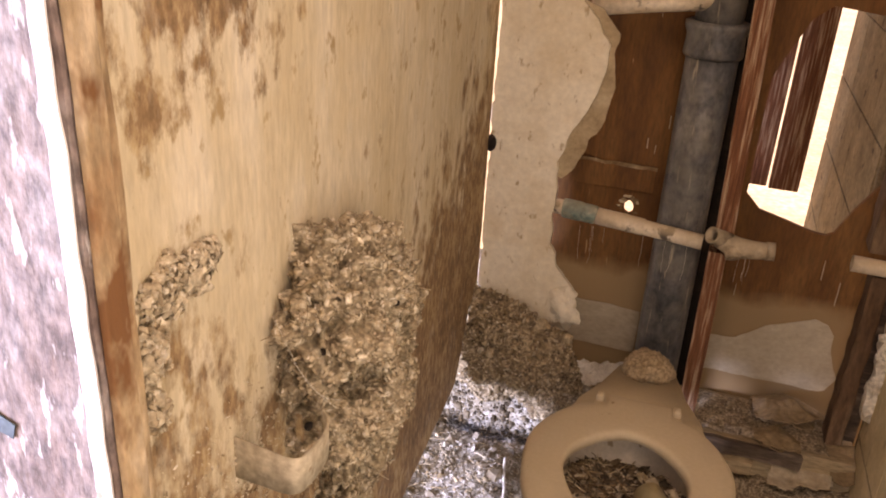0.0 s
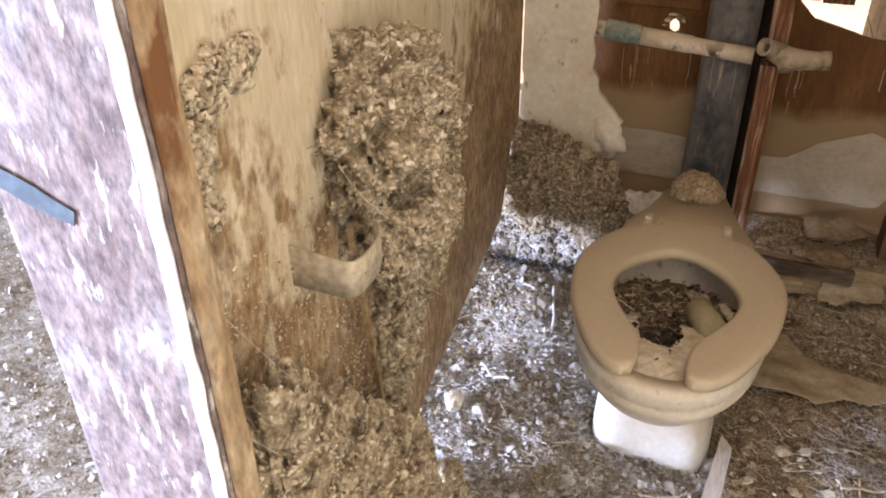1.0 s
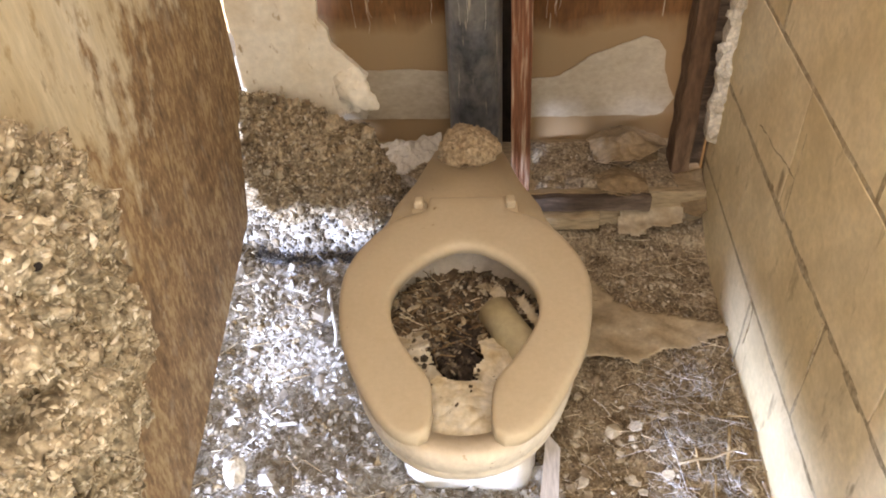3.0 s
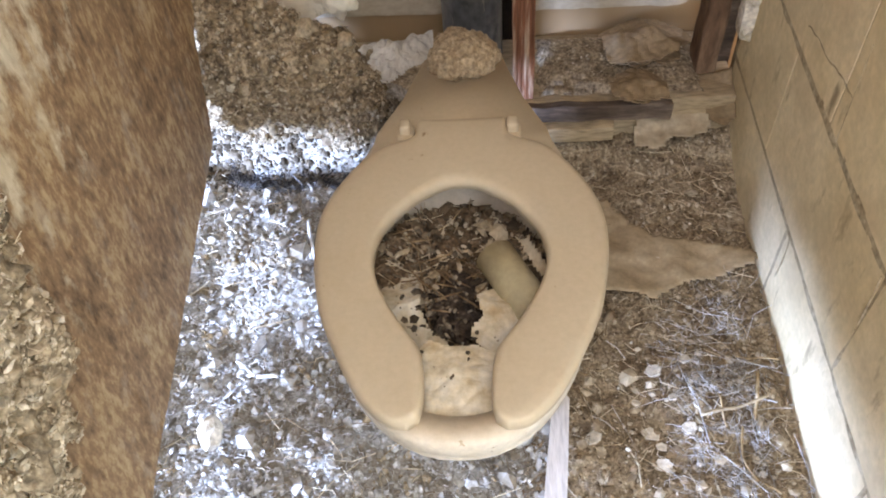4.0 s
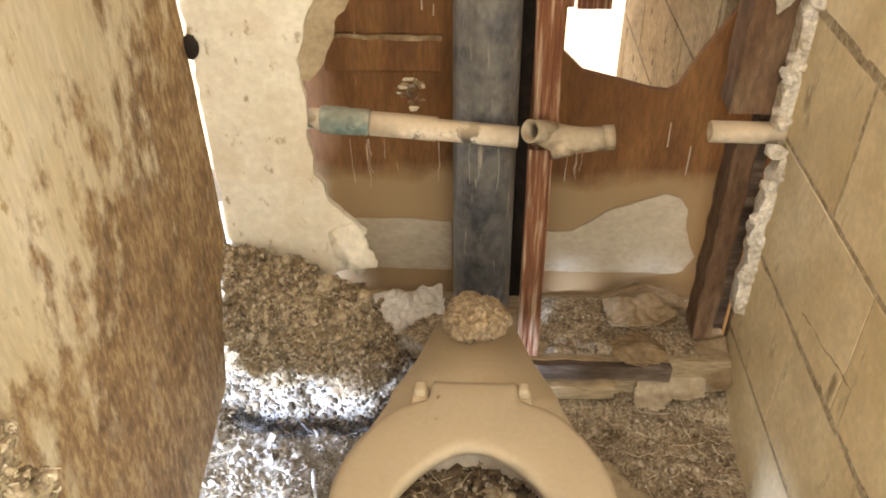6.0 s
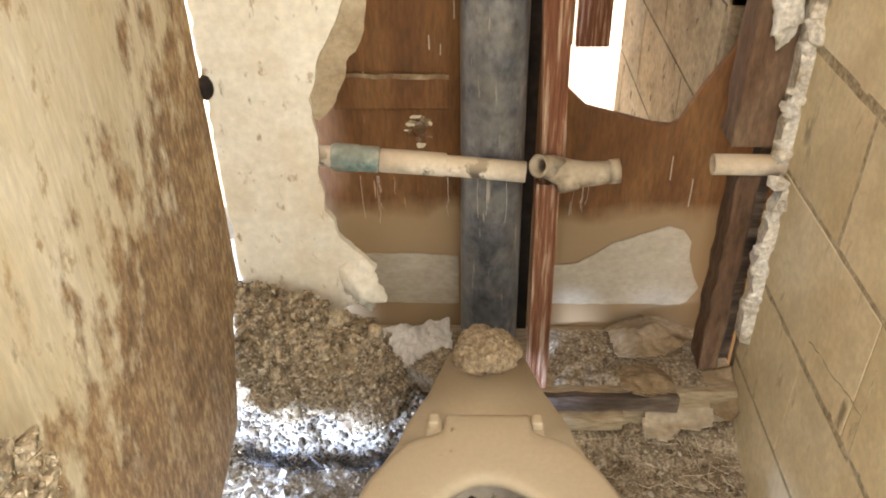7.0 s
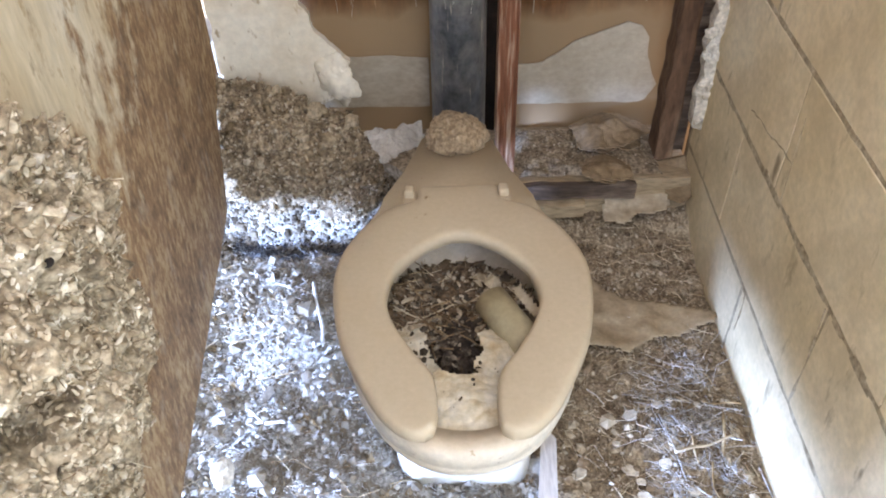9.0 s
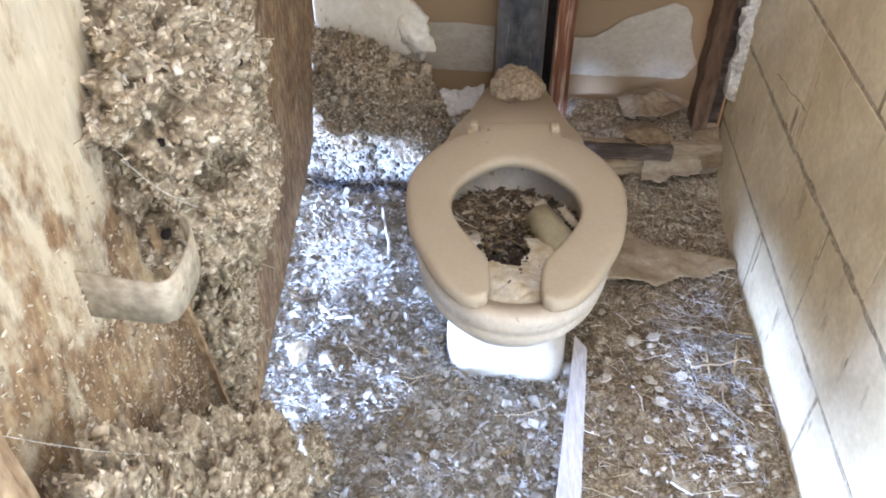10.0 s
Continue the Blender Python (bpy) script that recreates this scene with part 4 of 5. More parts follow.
toilet = thing("toilet", (0, -0.5, 0.09), "old tankless toilet with open-front seat, caked in tan dust", "toilet")
part("bowl", loft([
    (0.10, 0.095, -0.60, -0.25, 2.6), (0.20, 0.105, -0.63, -0.22, 2.5), (0.24, 0.12, -0.665, -0.21, 2.4), (0.275, 0.140, -0.715, -0.21, 2.3), (0.30, 0.158, -0.735, -0.21, 2.25),
    (0.325, 0.170, -0.755, -0.22, 2.2), (0.35, 0.171, -0.764, -0.23, 2.2), (0.354, 0.168, -0.761, -0.23, 2.2), (0.358, 0.172, -0.766, -0.23, 2.2), (0.385, 0.173, -0.768, -0.235, 2.2),
    (0.394, 0.169, -0.764, -0.24, 2.2), (0.396, 0.158, -0.755, -0.26, 2.2), (0.392, 0.135, -0.732, -0.31, 2.2), (0.375, 0.130, -0.735, -0.32, 2.2), (0.33, 0.124, -0.72, -0.34, 2.2), (0.27, 0.105, -0.68, -0.38, 2.1)], False),
    M_BOWL, toilet)
foot = loft([(0.02, 0.116, -0.640, -0.22, 6), (0.16, 0.110, -0.632, -0.22, 6), (0.185, 0.106, -0.626, -0.22, 5), (0.24, 0.100, -0.60, -0.22, 4)], False)
part("pedestal", foot, M_CHINA, toilet, "white porcelain pedestal")
shelf = slab([(-0.135, -0.33), (-0.118, -0.285), (-0.085, -0.215), (-0.056, -0.125), (-0.046, -0.10), (0.055, -0.10), (0.066, -0.125), (0.094, -0.215), (0.127, -0.285), (0.145, -0.33)], "z", 0.335, 0.3985)
bmesh.ops.bevel(shelf, geom=[e for e in shelf.edges if all(v.co.z > 0.395 for v in e.verts)], offset=0.008, segments=3, affect="EDGES")
part("tank_shelf", shelf, M_SEAT, toilet, "dust-caked bare tank shelf")
seat_ob = part("seat", seat_mesh(), M_SEAT, toilet, "dusty tan open-front seat")
for x in (-0.075, 0.077):
    hinge = bmesh.new()
    box(x - 0.013, x + 0.013, -0.318, -0.283, 0.394, 0.414, bevel=0.005, bm=hinge)
    box(x - 0.008, x + 0.008, -0.306, -0.286, 0.40, 0.428, bevel=0.004, bm=hinge)
    part("hinge", hinge, M_SEAT, seat_ob)

def creased(cx, cy, z, seed, slope=0.35, count=9, dip=0.012):
    """Height of a folded paper: flat facets that meet in sharp ridges."""
    r = random.Random(seed)
    planes = [(r.uniform(0, dip), r.uniform(-slope, slope), r.uniform(-slope, slope)) for _ in range(count)]
    return lambda x, y: z + min(h + a * (x - cx) + c * (y - cy) for h, a, c in planes)


# what lies in the bowl
muck = bmesh.new()
grid = {}
for i in range(-34, 35):
    for j in range(-48, 49):
        x, y = i * 0.0042, -0.545 + j * 0.0042
        if (x / 0.133) ** 2 + ((y + 0.545) / 0.195) ** 2 < 1:
            p = Vector((x, y, 0))
            z = 0.315 + 0.03 * (x / 0.13) ** 2 + 0.012 * noise.noise(p * 18) + 0.006 * noise.noise(p * 60) - 0.03 * math.exp(-((x + 0.01) ** 2 + (y + 0.545) ** 2) / 0.0012)
            grid[i, j] = muck.verts.new((x, y, z))
for (i, j), v in grid.items():
    if (i + 1, j) in grid and (i, j + 1) in grid and (i + 1, j + 1) in grid:
        muck.faces.new((v, grid[i + 1, j], grid[i + 1, j + 1], grid[i, j + 1]))
fill = part("bowl_debris", muck, M_FIBER)
tagged(fill, "dark rotted debris filling the toilet bowl", "debris", kind="stuff")
pos, nor = on_surface(fill, 1700, rng)
bits = part("bowl_crumbs", flakes(pos[:1000] + nor[:1000] * 0.003, nor[:1000], 0.008, rng, 0.7), M_DARKSOIL, smooth=False)
tagged(bits, "dark crumbs in the toilet bowl", "debris", kind="stuff")
bits = part("bowl_flakes", flakes(pos[1000:] + nor[1000:] * 0.004, nor[1000:], 0.0085, rng, 0.8), M_FLAKE, smooth=False)
tagged(bits, "flakes and crumbs in the toilet bowl", "debris", kind="stuff")
spots = np.array([p for p in on_surface(fill, 210, rng)[0] if p[1] > -0.68])
bits = part("bowl_twigs", twigs(spots + (0, 0, 0.007), 0.03, 0.0012, rng, 0.3), M_STRAW, smooth=False)
tagged(bits, "straw and twigs in the toilet bowl", "straw", kind="stuff")
roll = thing("cardboard_roll", (0.078, -0.53, 0.35), "flattened tan cardboard roll core in the bowl", "cardboard roll")
part("tube", tube([(0.048, -0.475, 0.352), (0.075, -0.525, 0.352), (0.104, -0.575, 0.352)], 0.027, 28, 0.93), M_ROLL, roll)
part("loose_ply", sheet([(0.080, -0.452), (0.094, -0.450), (0.128, -0.525), (0.124, -0.552)], lambda x, y: 0.358 + 0.30 * (x - 0.085), 0.002, 20, 0.004, 0.0008, 3.0, 0.001), M_OLDPAPER, roll, "pale loose ply of the roll")
for n in range(46):
    r = random.Random(300 + n)
    w, f = r.uniform(0, 6.28), r.random() ** 0.5
    x, y = 0.10 * f * math.cos(w), -0.485 + 0.085 * f * math.sin(w)
    bit = flakes([(x, y, 0.333 + 0.02 * (x / 0.1) ** 2 + 0.006 * r.random())], [(0, 0, 1)], 0.020, rng, 0.45, (0.3, 0.8))
    ob = part("leaf_scrap", bit, (M_FLAKE, M_SOILCLOD, M_OLDPAPER)[n % 3 if n % 7 else 2], smooth=False)
    tagged(ob, "dry brown leaf or bark scrap in the bowl", "leaf scrap", group="leaf scraps in the bowl")
for n in range(26):
    r = random.Random(400 + n)
    x, y, w, half = r.uniform(-0.075, 0.06), r.uniform(-0.56, -0.44), r.uniform(0, 3.14), r.uniform(0.012, 0.032)
    path = [(x + half * f * math.cos(w), y + half * f * math.sin(w), 0.343 + 0.008 * r.random() + 0.004 * f) for f in (-1, -0.3, 0.4, 1)]
    ob = part("stalk", tube(path, [0.0008, 0.0013, 0.0012, 0.0006], 6), M_STRAW)
    tagged(ob, "dry straw stalk lying in the bowl", "stalk", group="stalks in the bowl")
for n, (poly, amp, z0) in enumerate((
        ([(-0.112, -0.475), (-0.085, -0.468), (-0.064, -0.485), (-0.050, -0.51), (-0.052, -0.55), (-0.035, -0.58), (-0.012, -0.60), (-0.018, -0.632), (-0.046, -0.63), (-0.072, -0.585), (-0.105, -0.54)], 0.012, 0.348),
        ([(0.026, -0.545), (0.048, -0.522), (0.068, -0.518), (0.100, -0.545), (0.094, -0.59), (0.062, -0.632), (0.035, -0.625), (0.016, -0.598), (0.030, -0.575)], 0.016, 0.352),
        ([(-0.060, -0.645), (-0.03, -0.625), (0.0, -0.634), (0.028, -0.629), (0.062, -0.65), (0.060, -0.69), (0.060, -0.742), (0.0, -0.748), (-0.052, -0.742), (-0.054, -0.69)], 0.010, 0.379))):
    sc = part("paper_scrap", sheet(poly, creased(sum(p[0] for p in poly) / len(poly), sum(p[1] for p in poly) / len(poly), z0 + amp * 0.5, 20 + n, 0.5 if n < 2 else 0.15, 10, 0.010 if n < 2 else 0.003), 0.0035, 30, 0.003, 0.0006, n * 7.7, 0.004), M_SCRAP, smooth=False)
    tagged(sc, "crumpled stained paper scrap in the bowl", "paper", group="scraps in the bowl")
spots = [(x, y, 0.384 + 0.004 * rng.random()) for x, y in zip(rng.normal(-0.02, 0.035, 150), rng.normal(-0.585, 0.045, 150)) if -0.095 < x < 0.03]
bits = part("scrap_crumbs", flakes(np.array(spots) - (0, 0, 0.006), [(0, 0, 1)] * len(spots), 0.0065, rng, 0.6), M_DARKSOIL, smooth=False)
tagged(bits, "black crumbs sprinkled over the paper scraps", "debris", kind="stuff")
clot = part("dark_clump", lump((-0.008, -0.545, 0.326), (0.040, 0.046, 0.018), 6, 0.65, 34, 0.14), M_FIBERDARK)
tagged(clot, "dark clotted clump in the middle of the bowl", "debris")

lump_ob = thing("mud_nest", (0.004, -0.135, 0.39), "round crumbly mud nest on the tank shelf", "nest")
core = part("core", lump((0.004, -0.130, 0.408), (0.052, 0.05, 0.038), 6, 0.22, 22, 0.05), M_MUD, lump_ob)
pos, nor = on_surface(core, 2200, rng)
keep = pos[:, 2] > 0.395
part("crumb_cover", flakes(pos[keep], nor[keep], 0.0040, rng, 0.6), M_MUD, lump_ob, smooth=False, kind="stuff")

# ---- nests on the partition ----
nest = thing("nest", (-0.38, -0.95, 0.6), "large felted nest of droppings and feathers stuck to the partition", "nest")
pos, nor = clumps(nest, M_NEST, (
    ((-0.365, -0.955, 0.885), (0.092, 0.118, 0.105)), ((-0.365, -0.86, 0.81), (0.075, 0.105, 0.12)), ((-0.345, -0.972, 0.77), (0.080, 0.075, 0.070)),
    ((-0.365, -0.86, 0.69), (0.065, 0.095, 0.11)), ((-0.37, -0.91, 0.56), (0.045, 0.06, 0.11)), ((-0.375, -0.94, 0.45), (0.035, 0.04, 0.07))), 36000, rng, 7, 0.32, 20, 0.14)
keep = pos[:, 0] > -0.385
pos, nor = pos[keep], nor[keep]
pits = [Vector(p) - 0.004 * Vector(d) for p, d in zip(pos, nor) if d[0] > 0.3 and d[1] < -0.5 and p[2] > 0.72][:7]
open_at = np.array([min((Vector(p) - q).length for q in pits) > 0.010 and noise.noise(Vector(p) * 38) < 0.30 for p in pos])
pos, nor = pos[open_at], nor[open_at]
part("clod_crust", pebbles(pos[:5000] - nor[:5000] * 0.0005, 0.0046, rng, 1, 0.55, 0.45), M_NESTFLAKE, nest, kind="stuff")
part("tuft_cover", flakes(pos[5000:20000] + nor[5000:20000] * 0.0015, nor[5000:20000], 0.0056, rng, 0.85, (0.25, 0.6)), M_NESTFLAKE, nest, kind="stuff")
keep = rng.uniform(0, 1, len(pos)) < 0.03
part("stalk_cover", twigs(pos[keep] + nor[keep] * 0.003, 0.012, 0.0006, rng, 0.5), M_STRAW, nest, smooth=False, kind="stuff")
# solid near-black lumps imitate the shade inside the nest's small holes
for n, c in enumerate(pits):
    part("hole", lump(c, (0.004, 0.0032 + 0.0010 * (n % 4), 0.005), 3, 0.7, 90), M_DARK, nest, "small dark lump standing in for a shaded hole")

heap = thing("litter_heap", (-0.30, -1.2, 0.1), "heap of matted droppings and fibres at the partition's foot", "litter heap")
pos, nor = clumps(heap, M_NEST, (((-0.31, -1.29, 0.58), (0.05, 0.075, 0.20)), ((-0.31, -1.20, 0.47), (0.065, 0.09, 0.18)), ((-0.31, -1.10, 0.40), (0.065, 0.09, 0.145)), ((-0.325, -0.99, 0.31), (0.050, 0.06, 0.085)), ((-0.31, -0.88, 0.15), (0.045, 0.05, 0.08))), 26000, rng, 7, 0.32, 20, 0.12)
keep = np.array([noise.noise(Vector(p) * 38) < 0.30 for p in pos])
pos, nor = pos[keep], nor[keep]
part("clod_crust", pebbles(pos[:3600] - nor[:3600] * 0.0005, 0.0046, rng, 1, 0.55, 0.45), M_NESTFLAKE, heap, kind="stuff")
part("tuft_cover", flakes(pos[3600:15000] + nor[3600:15000] * 0.0015, nor[3600:15000], 0.0056, rng, 0.85, (0.25, 0.6)), M_NESTFLAKE, heap, kind="stuff")

ys = rng.uniform(-1.345, -0.93, 14000)
zs = 0.27 + 0.62 * rng.beta(1.1, 1.6, 14000)
keep = rng.uniform(0, 1, 14000) < 0.35 + 0.65 * np.array([0.5 + 0.5 * noise.noise(Vector((y * 14, z * 14, 5))) for y, z in zip(ys, zs)])
ys, zs = ys[keep], zs[keep]
mat_places = np.stack([-0.352 - 0.052 * (ys + 1.37) + 0.0015, ys, zs], 1)
ob = part("dust_mat", flakes(mat_places, [(1, 0, 0)] * len(ys), 0.0036, rng, 0.8, (0.2, 0.6)), M_NESTFLAKE, partition, "matted dust and fibres stuck on the panel", smooth=False, kind="stuff")

wad = thing("small_nest", (-0.35, -1.22, 0.95), "small grey wad of fibres beside the casing", "nest")
pos, nor = clumps(wad, M_NEST, (((-0.357, -1.255, 1.045), (0.009, 0.034, 0.024)), ((-0.360, -1.205, 1.04), (0.010, 0.030, 0.020)), ((-0.357, -1.275, 1.0), (0.011, 0.022, 0.035)), ((-0.358, -1.28, 0.95), (0.007, 0.016, 0.03))), 3600, rng, 5, 0.5, 30)
keep = pos[:, 0] > -0.362
part("tuft_cover", flakes(pos[keep] + nor[keep] * 0.002, nor[keep], 0.0042, rng, 0.9), M_NESTFLAKE, wad, kind="stuff")
part("clod_crust", pebbles(pos[keep][:420], 0.0065, rng, 2, 0.34, 0.4), M_NESTFLAKE, wad, kind="stuff")

# bracket for a paper roll
holder = thing("paper_holder", (-0.33, -1.13, 0.80), "dusty cream toilet paper holder bracket on the partition", "paper holder")


def bent_band(path, z0, z1, thick):
    bm = bmesh.new()
    rows = []
    for n, (x, y) in enumerate(path):
        a = Vector(path[max(n - 1, 0)])
        c = Vector(path[min(n + 1, len(path) - 1)])
        d = (c - a).normalized()
        nx, ny = d.y * thick, -d.x * thick
        f = n / (len(path) - 1)
        lo = z0 + 0.004 * math.sin(3.1 * f)
        hi = z1 - 0.010 * f
        rows.append([bm.verts.new(p) for p in ((x, y, lo), (x, y, hi), (x + nx, y + ny, hi), (x + nx, y + ny, lo))])
    for r, q in zip(rows, rows[1:]):
        for k in range(4):
            bm.faces.new((r[k], r[(k + 1) % 4], q[(k + 1) % 4], q[k]))
    bm.faces.new(rows[0])
    bm.faces.new(rows[-1])
    return bm


band_path = [tuple(p) for p in curve([(-0.363, -1.157), (-0.335, -1.160), (-0.303, -1.163), (-0.2935, -1.160), (-0.2895, -1.153), (-0.288, -1.13), (-0.290, -1.105), (-0.297, -1.085), (-0.310, -1.07)], 40)]
part("band", bent_band(band_path, 0.783, 0.833, 0.0025), M_HOLDER, holder)
part("mounting_tab", box(-0.367, -0.3635, -1.172, -1.148, 0.778, 0.838, bevel=0.0012), M_HOLDER, holder, smooth=False)
flap = part("hardboard_splinter", slab([(-1.052, 0.79), (-1.046, 0.79), (-1.013, 0.60), (-0.986, 0.42), (-0.990, 0.41), (-1.019, 0.60)], "x", -0.354, -0.347, 0.02, 0.002), M_PANEL, smooth=False)
tagged(flap, "thin splinter of brown hardboard under the holder", "hardboard")

# ---- soil bank and scraps at the back ----
bank = thing("soil_bank", (-0.3, -0.08, 0.25), "bank of crumbly brown soil and droppings in the corner", "soil heap")
pos, nor = clumps(bank, M_SOIL, (((-0.345, -0.064, 0.332), (0.12, 0.086, 0.120)), ((-0.26, -0.070, 0.318), (0.10, 0.080, 0.106)), ((-0.205, -0.068, 0.262), (0.065, 0.070, 0.078)), ((-0.40, -0.035, 0.37), (0.07, 0.05, 0.105))), 18000, rng, 7, 0.20, 16, 0.08)
part("crumb_cover", flakes(pos[2400:15000] + nor[2400:15000] * 0.002, nor[2400:15000], 0.0050, rng, 0.8), M_FLAKE, bank, smooth=False, kind="stuff")
part("clod_crust", pebbles(pos[:2400], 0.0074, rng, 2, 0.45, 0.5), M_SOILCLOD, bank, kind="stuff")

rag = part("paper_rag", sheet([(-0.255, 0.165), (-0.065, 0.165), (-0.055, 0.105), (-0.10, 0.085), (-0.125, 0.055), (-0.155, 0.022), (-0.205, 0.040), (-0.185, 0.080), (-0.225, 0.095)],
                              creased(-0.14, 0.10, 0.240, 3, 0.55, 12, 0.012), 0.013, 34, 0.004, 0.0012, 4.0, 0.003), M_RAG, smooth=False)
tagged(rag, "crumpled grey paper rag on the sill", "paper")
for n, (poly, cx, cy, z0, slope) in enumerate((([(0.252, 0.135), (0.262, 0.06), (0.30, 0.045), (0.352, 0.052), (0.40, 0.085), (0.428, 0.115), (0.41, 0.165), (0.33, 0.172)], 0.33, 0.11, 0.262, 0.42),
                                              ([(0.258, 0.045), (0.262, -0.022), (0.285, -0.035), (0.36, -0.022), (0.368, 0.03), (0.33, 0.05)], 0.31, 0.01, 0.232, 0.36))):
    for layer in range(2):
        ob = part("kraft_wad", sheet([(cx + (x - cx) * (1 - 0.12 * layer) + 0.012 * layer, cy + (y - cy) * (1 - 0.12 * layer)) for x, y in poly], creased(cx, cy, z0 - 0.020 * layer, 5 + n * 3 + layer, slope), 0.006, 26, 0.004, 0.0025, n * 5.1 + layer, 0.0015), M_WAD, smooth=False)
        tagged(ob, "folded brown kraft paper wad on the sill", "paper", group="kraft wads")
sill_paper = part("paper_patch", sheet([(0.308, 0.03), (0.36, 0.025), (0.365, 0.012), (0.44, 0.03), (0.452, 0.0), (0.435, -0.05), (0.38, -0.055), (0.345, -0.085), (0.306, -0.078)],
                                       lambda x, y: 0.150 + 0.45 * max(0.0, y + 0.04), 0.004, 20, 0.006, 0.0012, 2.0, 0.004), M_OLDPAPER)
tagged(sill_paper, "pale torn paper patch draped over the sill's foot", "paper")
wedge = part("paper_flap", sheet([(0.425, 0.045), (0.483, 0.045), (0.483, -0.035), (0.465, -0.05), (0.44, -0.03)], lambda x, y: 0.165 + 0.6 * max(0.0, y + 0.03) + 0.25 * (x - 0.44), 0.004, 18, 0.005, 0.0015, 8.0, 0.003), M_WAD)
tagged(wedge, "brown paper flap folded up in the corner", "paper")
kraft = part("kraft_sheet", sheet([(0.12, -0.15), (0.25, -0.161), (0.294, -0.214), (0.33, -0.246), (0.377, -0.253), (0.432, -0.266), (0.484, -0.286), (0.481, -0.308), (0.421, -0.328), (0.372, -0.346), (0.343, -0.360), (0.299, -0.382), (0.269, -0.365), (0.231, -0.372), (0.12, -0.36)],
                                  lambda x, y: 0.102 + 0.02 * smooth(-0.2, -0.1, y) + 0.010 * smooth(-0.31, -0.37, y + 0.22 * (x - 0.3)) + 0.5 * (floor_z(x, y) - 0.09), 0.006, 11, 0.006, 0.002, 6.0, 0.004), M_KRAFT)
tagged(kraft, "torn sheet of brown kraft paper on the litter", "paper")
lath = part("lath", slab([(0.134, -0.535), (0.155, -0.565), (0.125, -0.90), (0.085, -0.90)], "z", 0.108, 0.116), M_LATH, smooth=False)
tagged(lath, "pale flat lath lying beside the pedestal", "wood strip")

# ---- loose litter ----
def strewn(count, x0, x1, y0, y1, lift=0.004):
    xs, ys = rng.uniform(x0, x1, count), rng.uniform(y0, y1, count)
    return np.array([(x, y, floor_z(x, y) + lift) for x, y in zip(xs, ys)])


UP = (0, 0, 1)
pts = strewn(24000, -0.76, 0.12, -1.3, -0.055)
ob = part("litter_flakes", flakes(pts, [UP] * len(pts), 0.0065, rng, 0.75), M_PALEFLAKE, smooth=False)
tagged(ob, "pale flakes of paint, down and droppings on the floor", "litter", kind="stuff")
pts = strewn(2600, -0.76, 0.12, -1.3, -0.13, 0.007)
ob = part("large_flakes", flakes(pts, [UP] * len(pts), 0.0145, rng, 0.9), M_PALEFLAKE, smooth=False)
tagged(ob, "larger curled pale flakes and dropping crusts on the floor", "litter", kind="stuff")
pts = strewn(13000, 0.08, 0.48, -1.3, -0.02, 0.002)
ob = part("litter_flakes", flakes(pts, [UP] * len(pts), 0.0040, rng, 0.75), M_FLAKE, smooth=False)
tagged(ob, "brown crumbs and flakes on the floor", "litter", kind="stuff")
pts = strewn(9000, -2.2, -0.72, -1.6, 0.1)
ob = part("litter_flakes", flakes(pts, [UP] * len(pts), 0.010, rng, 0.75), M_PALEFLAKE, smooth=False)
tagged(ob, "flakes and chips on the neighbouring floor", "litter", kind="stuff")
pts = np.concatenate([strewn(1500, -0.76, 0.48, -1.2, -0.02, 0.008), strewn(420, 0.12, 0.48, -1.1, -0.05, 0.008)])
ob = part("straw_litter", twigs(pts, 0.030, 0.0009, rng, 0.2), M_STRAW, smooth=False)
tagged(ob, "scattered straw, twigs and feather shafts", "straw", kind="stuff")
pts = strewn(9000, -0.76, 0.15, -1.2, -0.12, 0.006)
ob = part("down_fibres", twigs(pts, 0.009, 0.0007, rng, 0.5), M_DOWN, smooth=False)
tagged(ob, "pale down and fibres in the litter", "fibres", kind="stuff")
pts = strewn(520, 0.10, 0.47, -1.05, -0.06, 0.004)
ob = part("dirt_scraps", flakes(pts, [UP] * len(pts), 0.011, rng, 0.5), M_FLAKE, smooth=False)
tagged(ob, "brown scraps of bark and paper in the dirt", "litter", kind="stuff")
pts = np.concatenate([strewn(150, 0.17, 0.46, -0.80, -0.46, 0.006), strewn(70, 0.17, 0.47, -1.1, -0.75, 0.006)])
ob = part("paint_chips", flakes(pts, [UP] * len(pts), 0.0125, rng, 0.4, (0.5, 0.9)), M_PEBBLE, smooth=False)
tagged(ob, "pale plaster chips beside the side wall", "chips", kind="stuff")
pts = strewn(260, -0.7, 0.47, -1.2, -0.05, 0.003)
ob = part("small_stones", pebbles(pts, 0.008, rng), M_PEBBLE)
tagged(ob, "small stones and clods in the litter", "stones", kind="stuff")

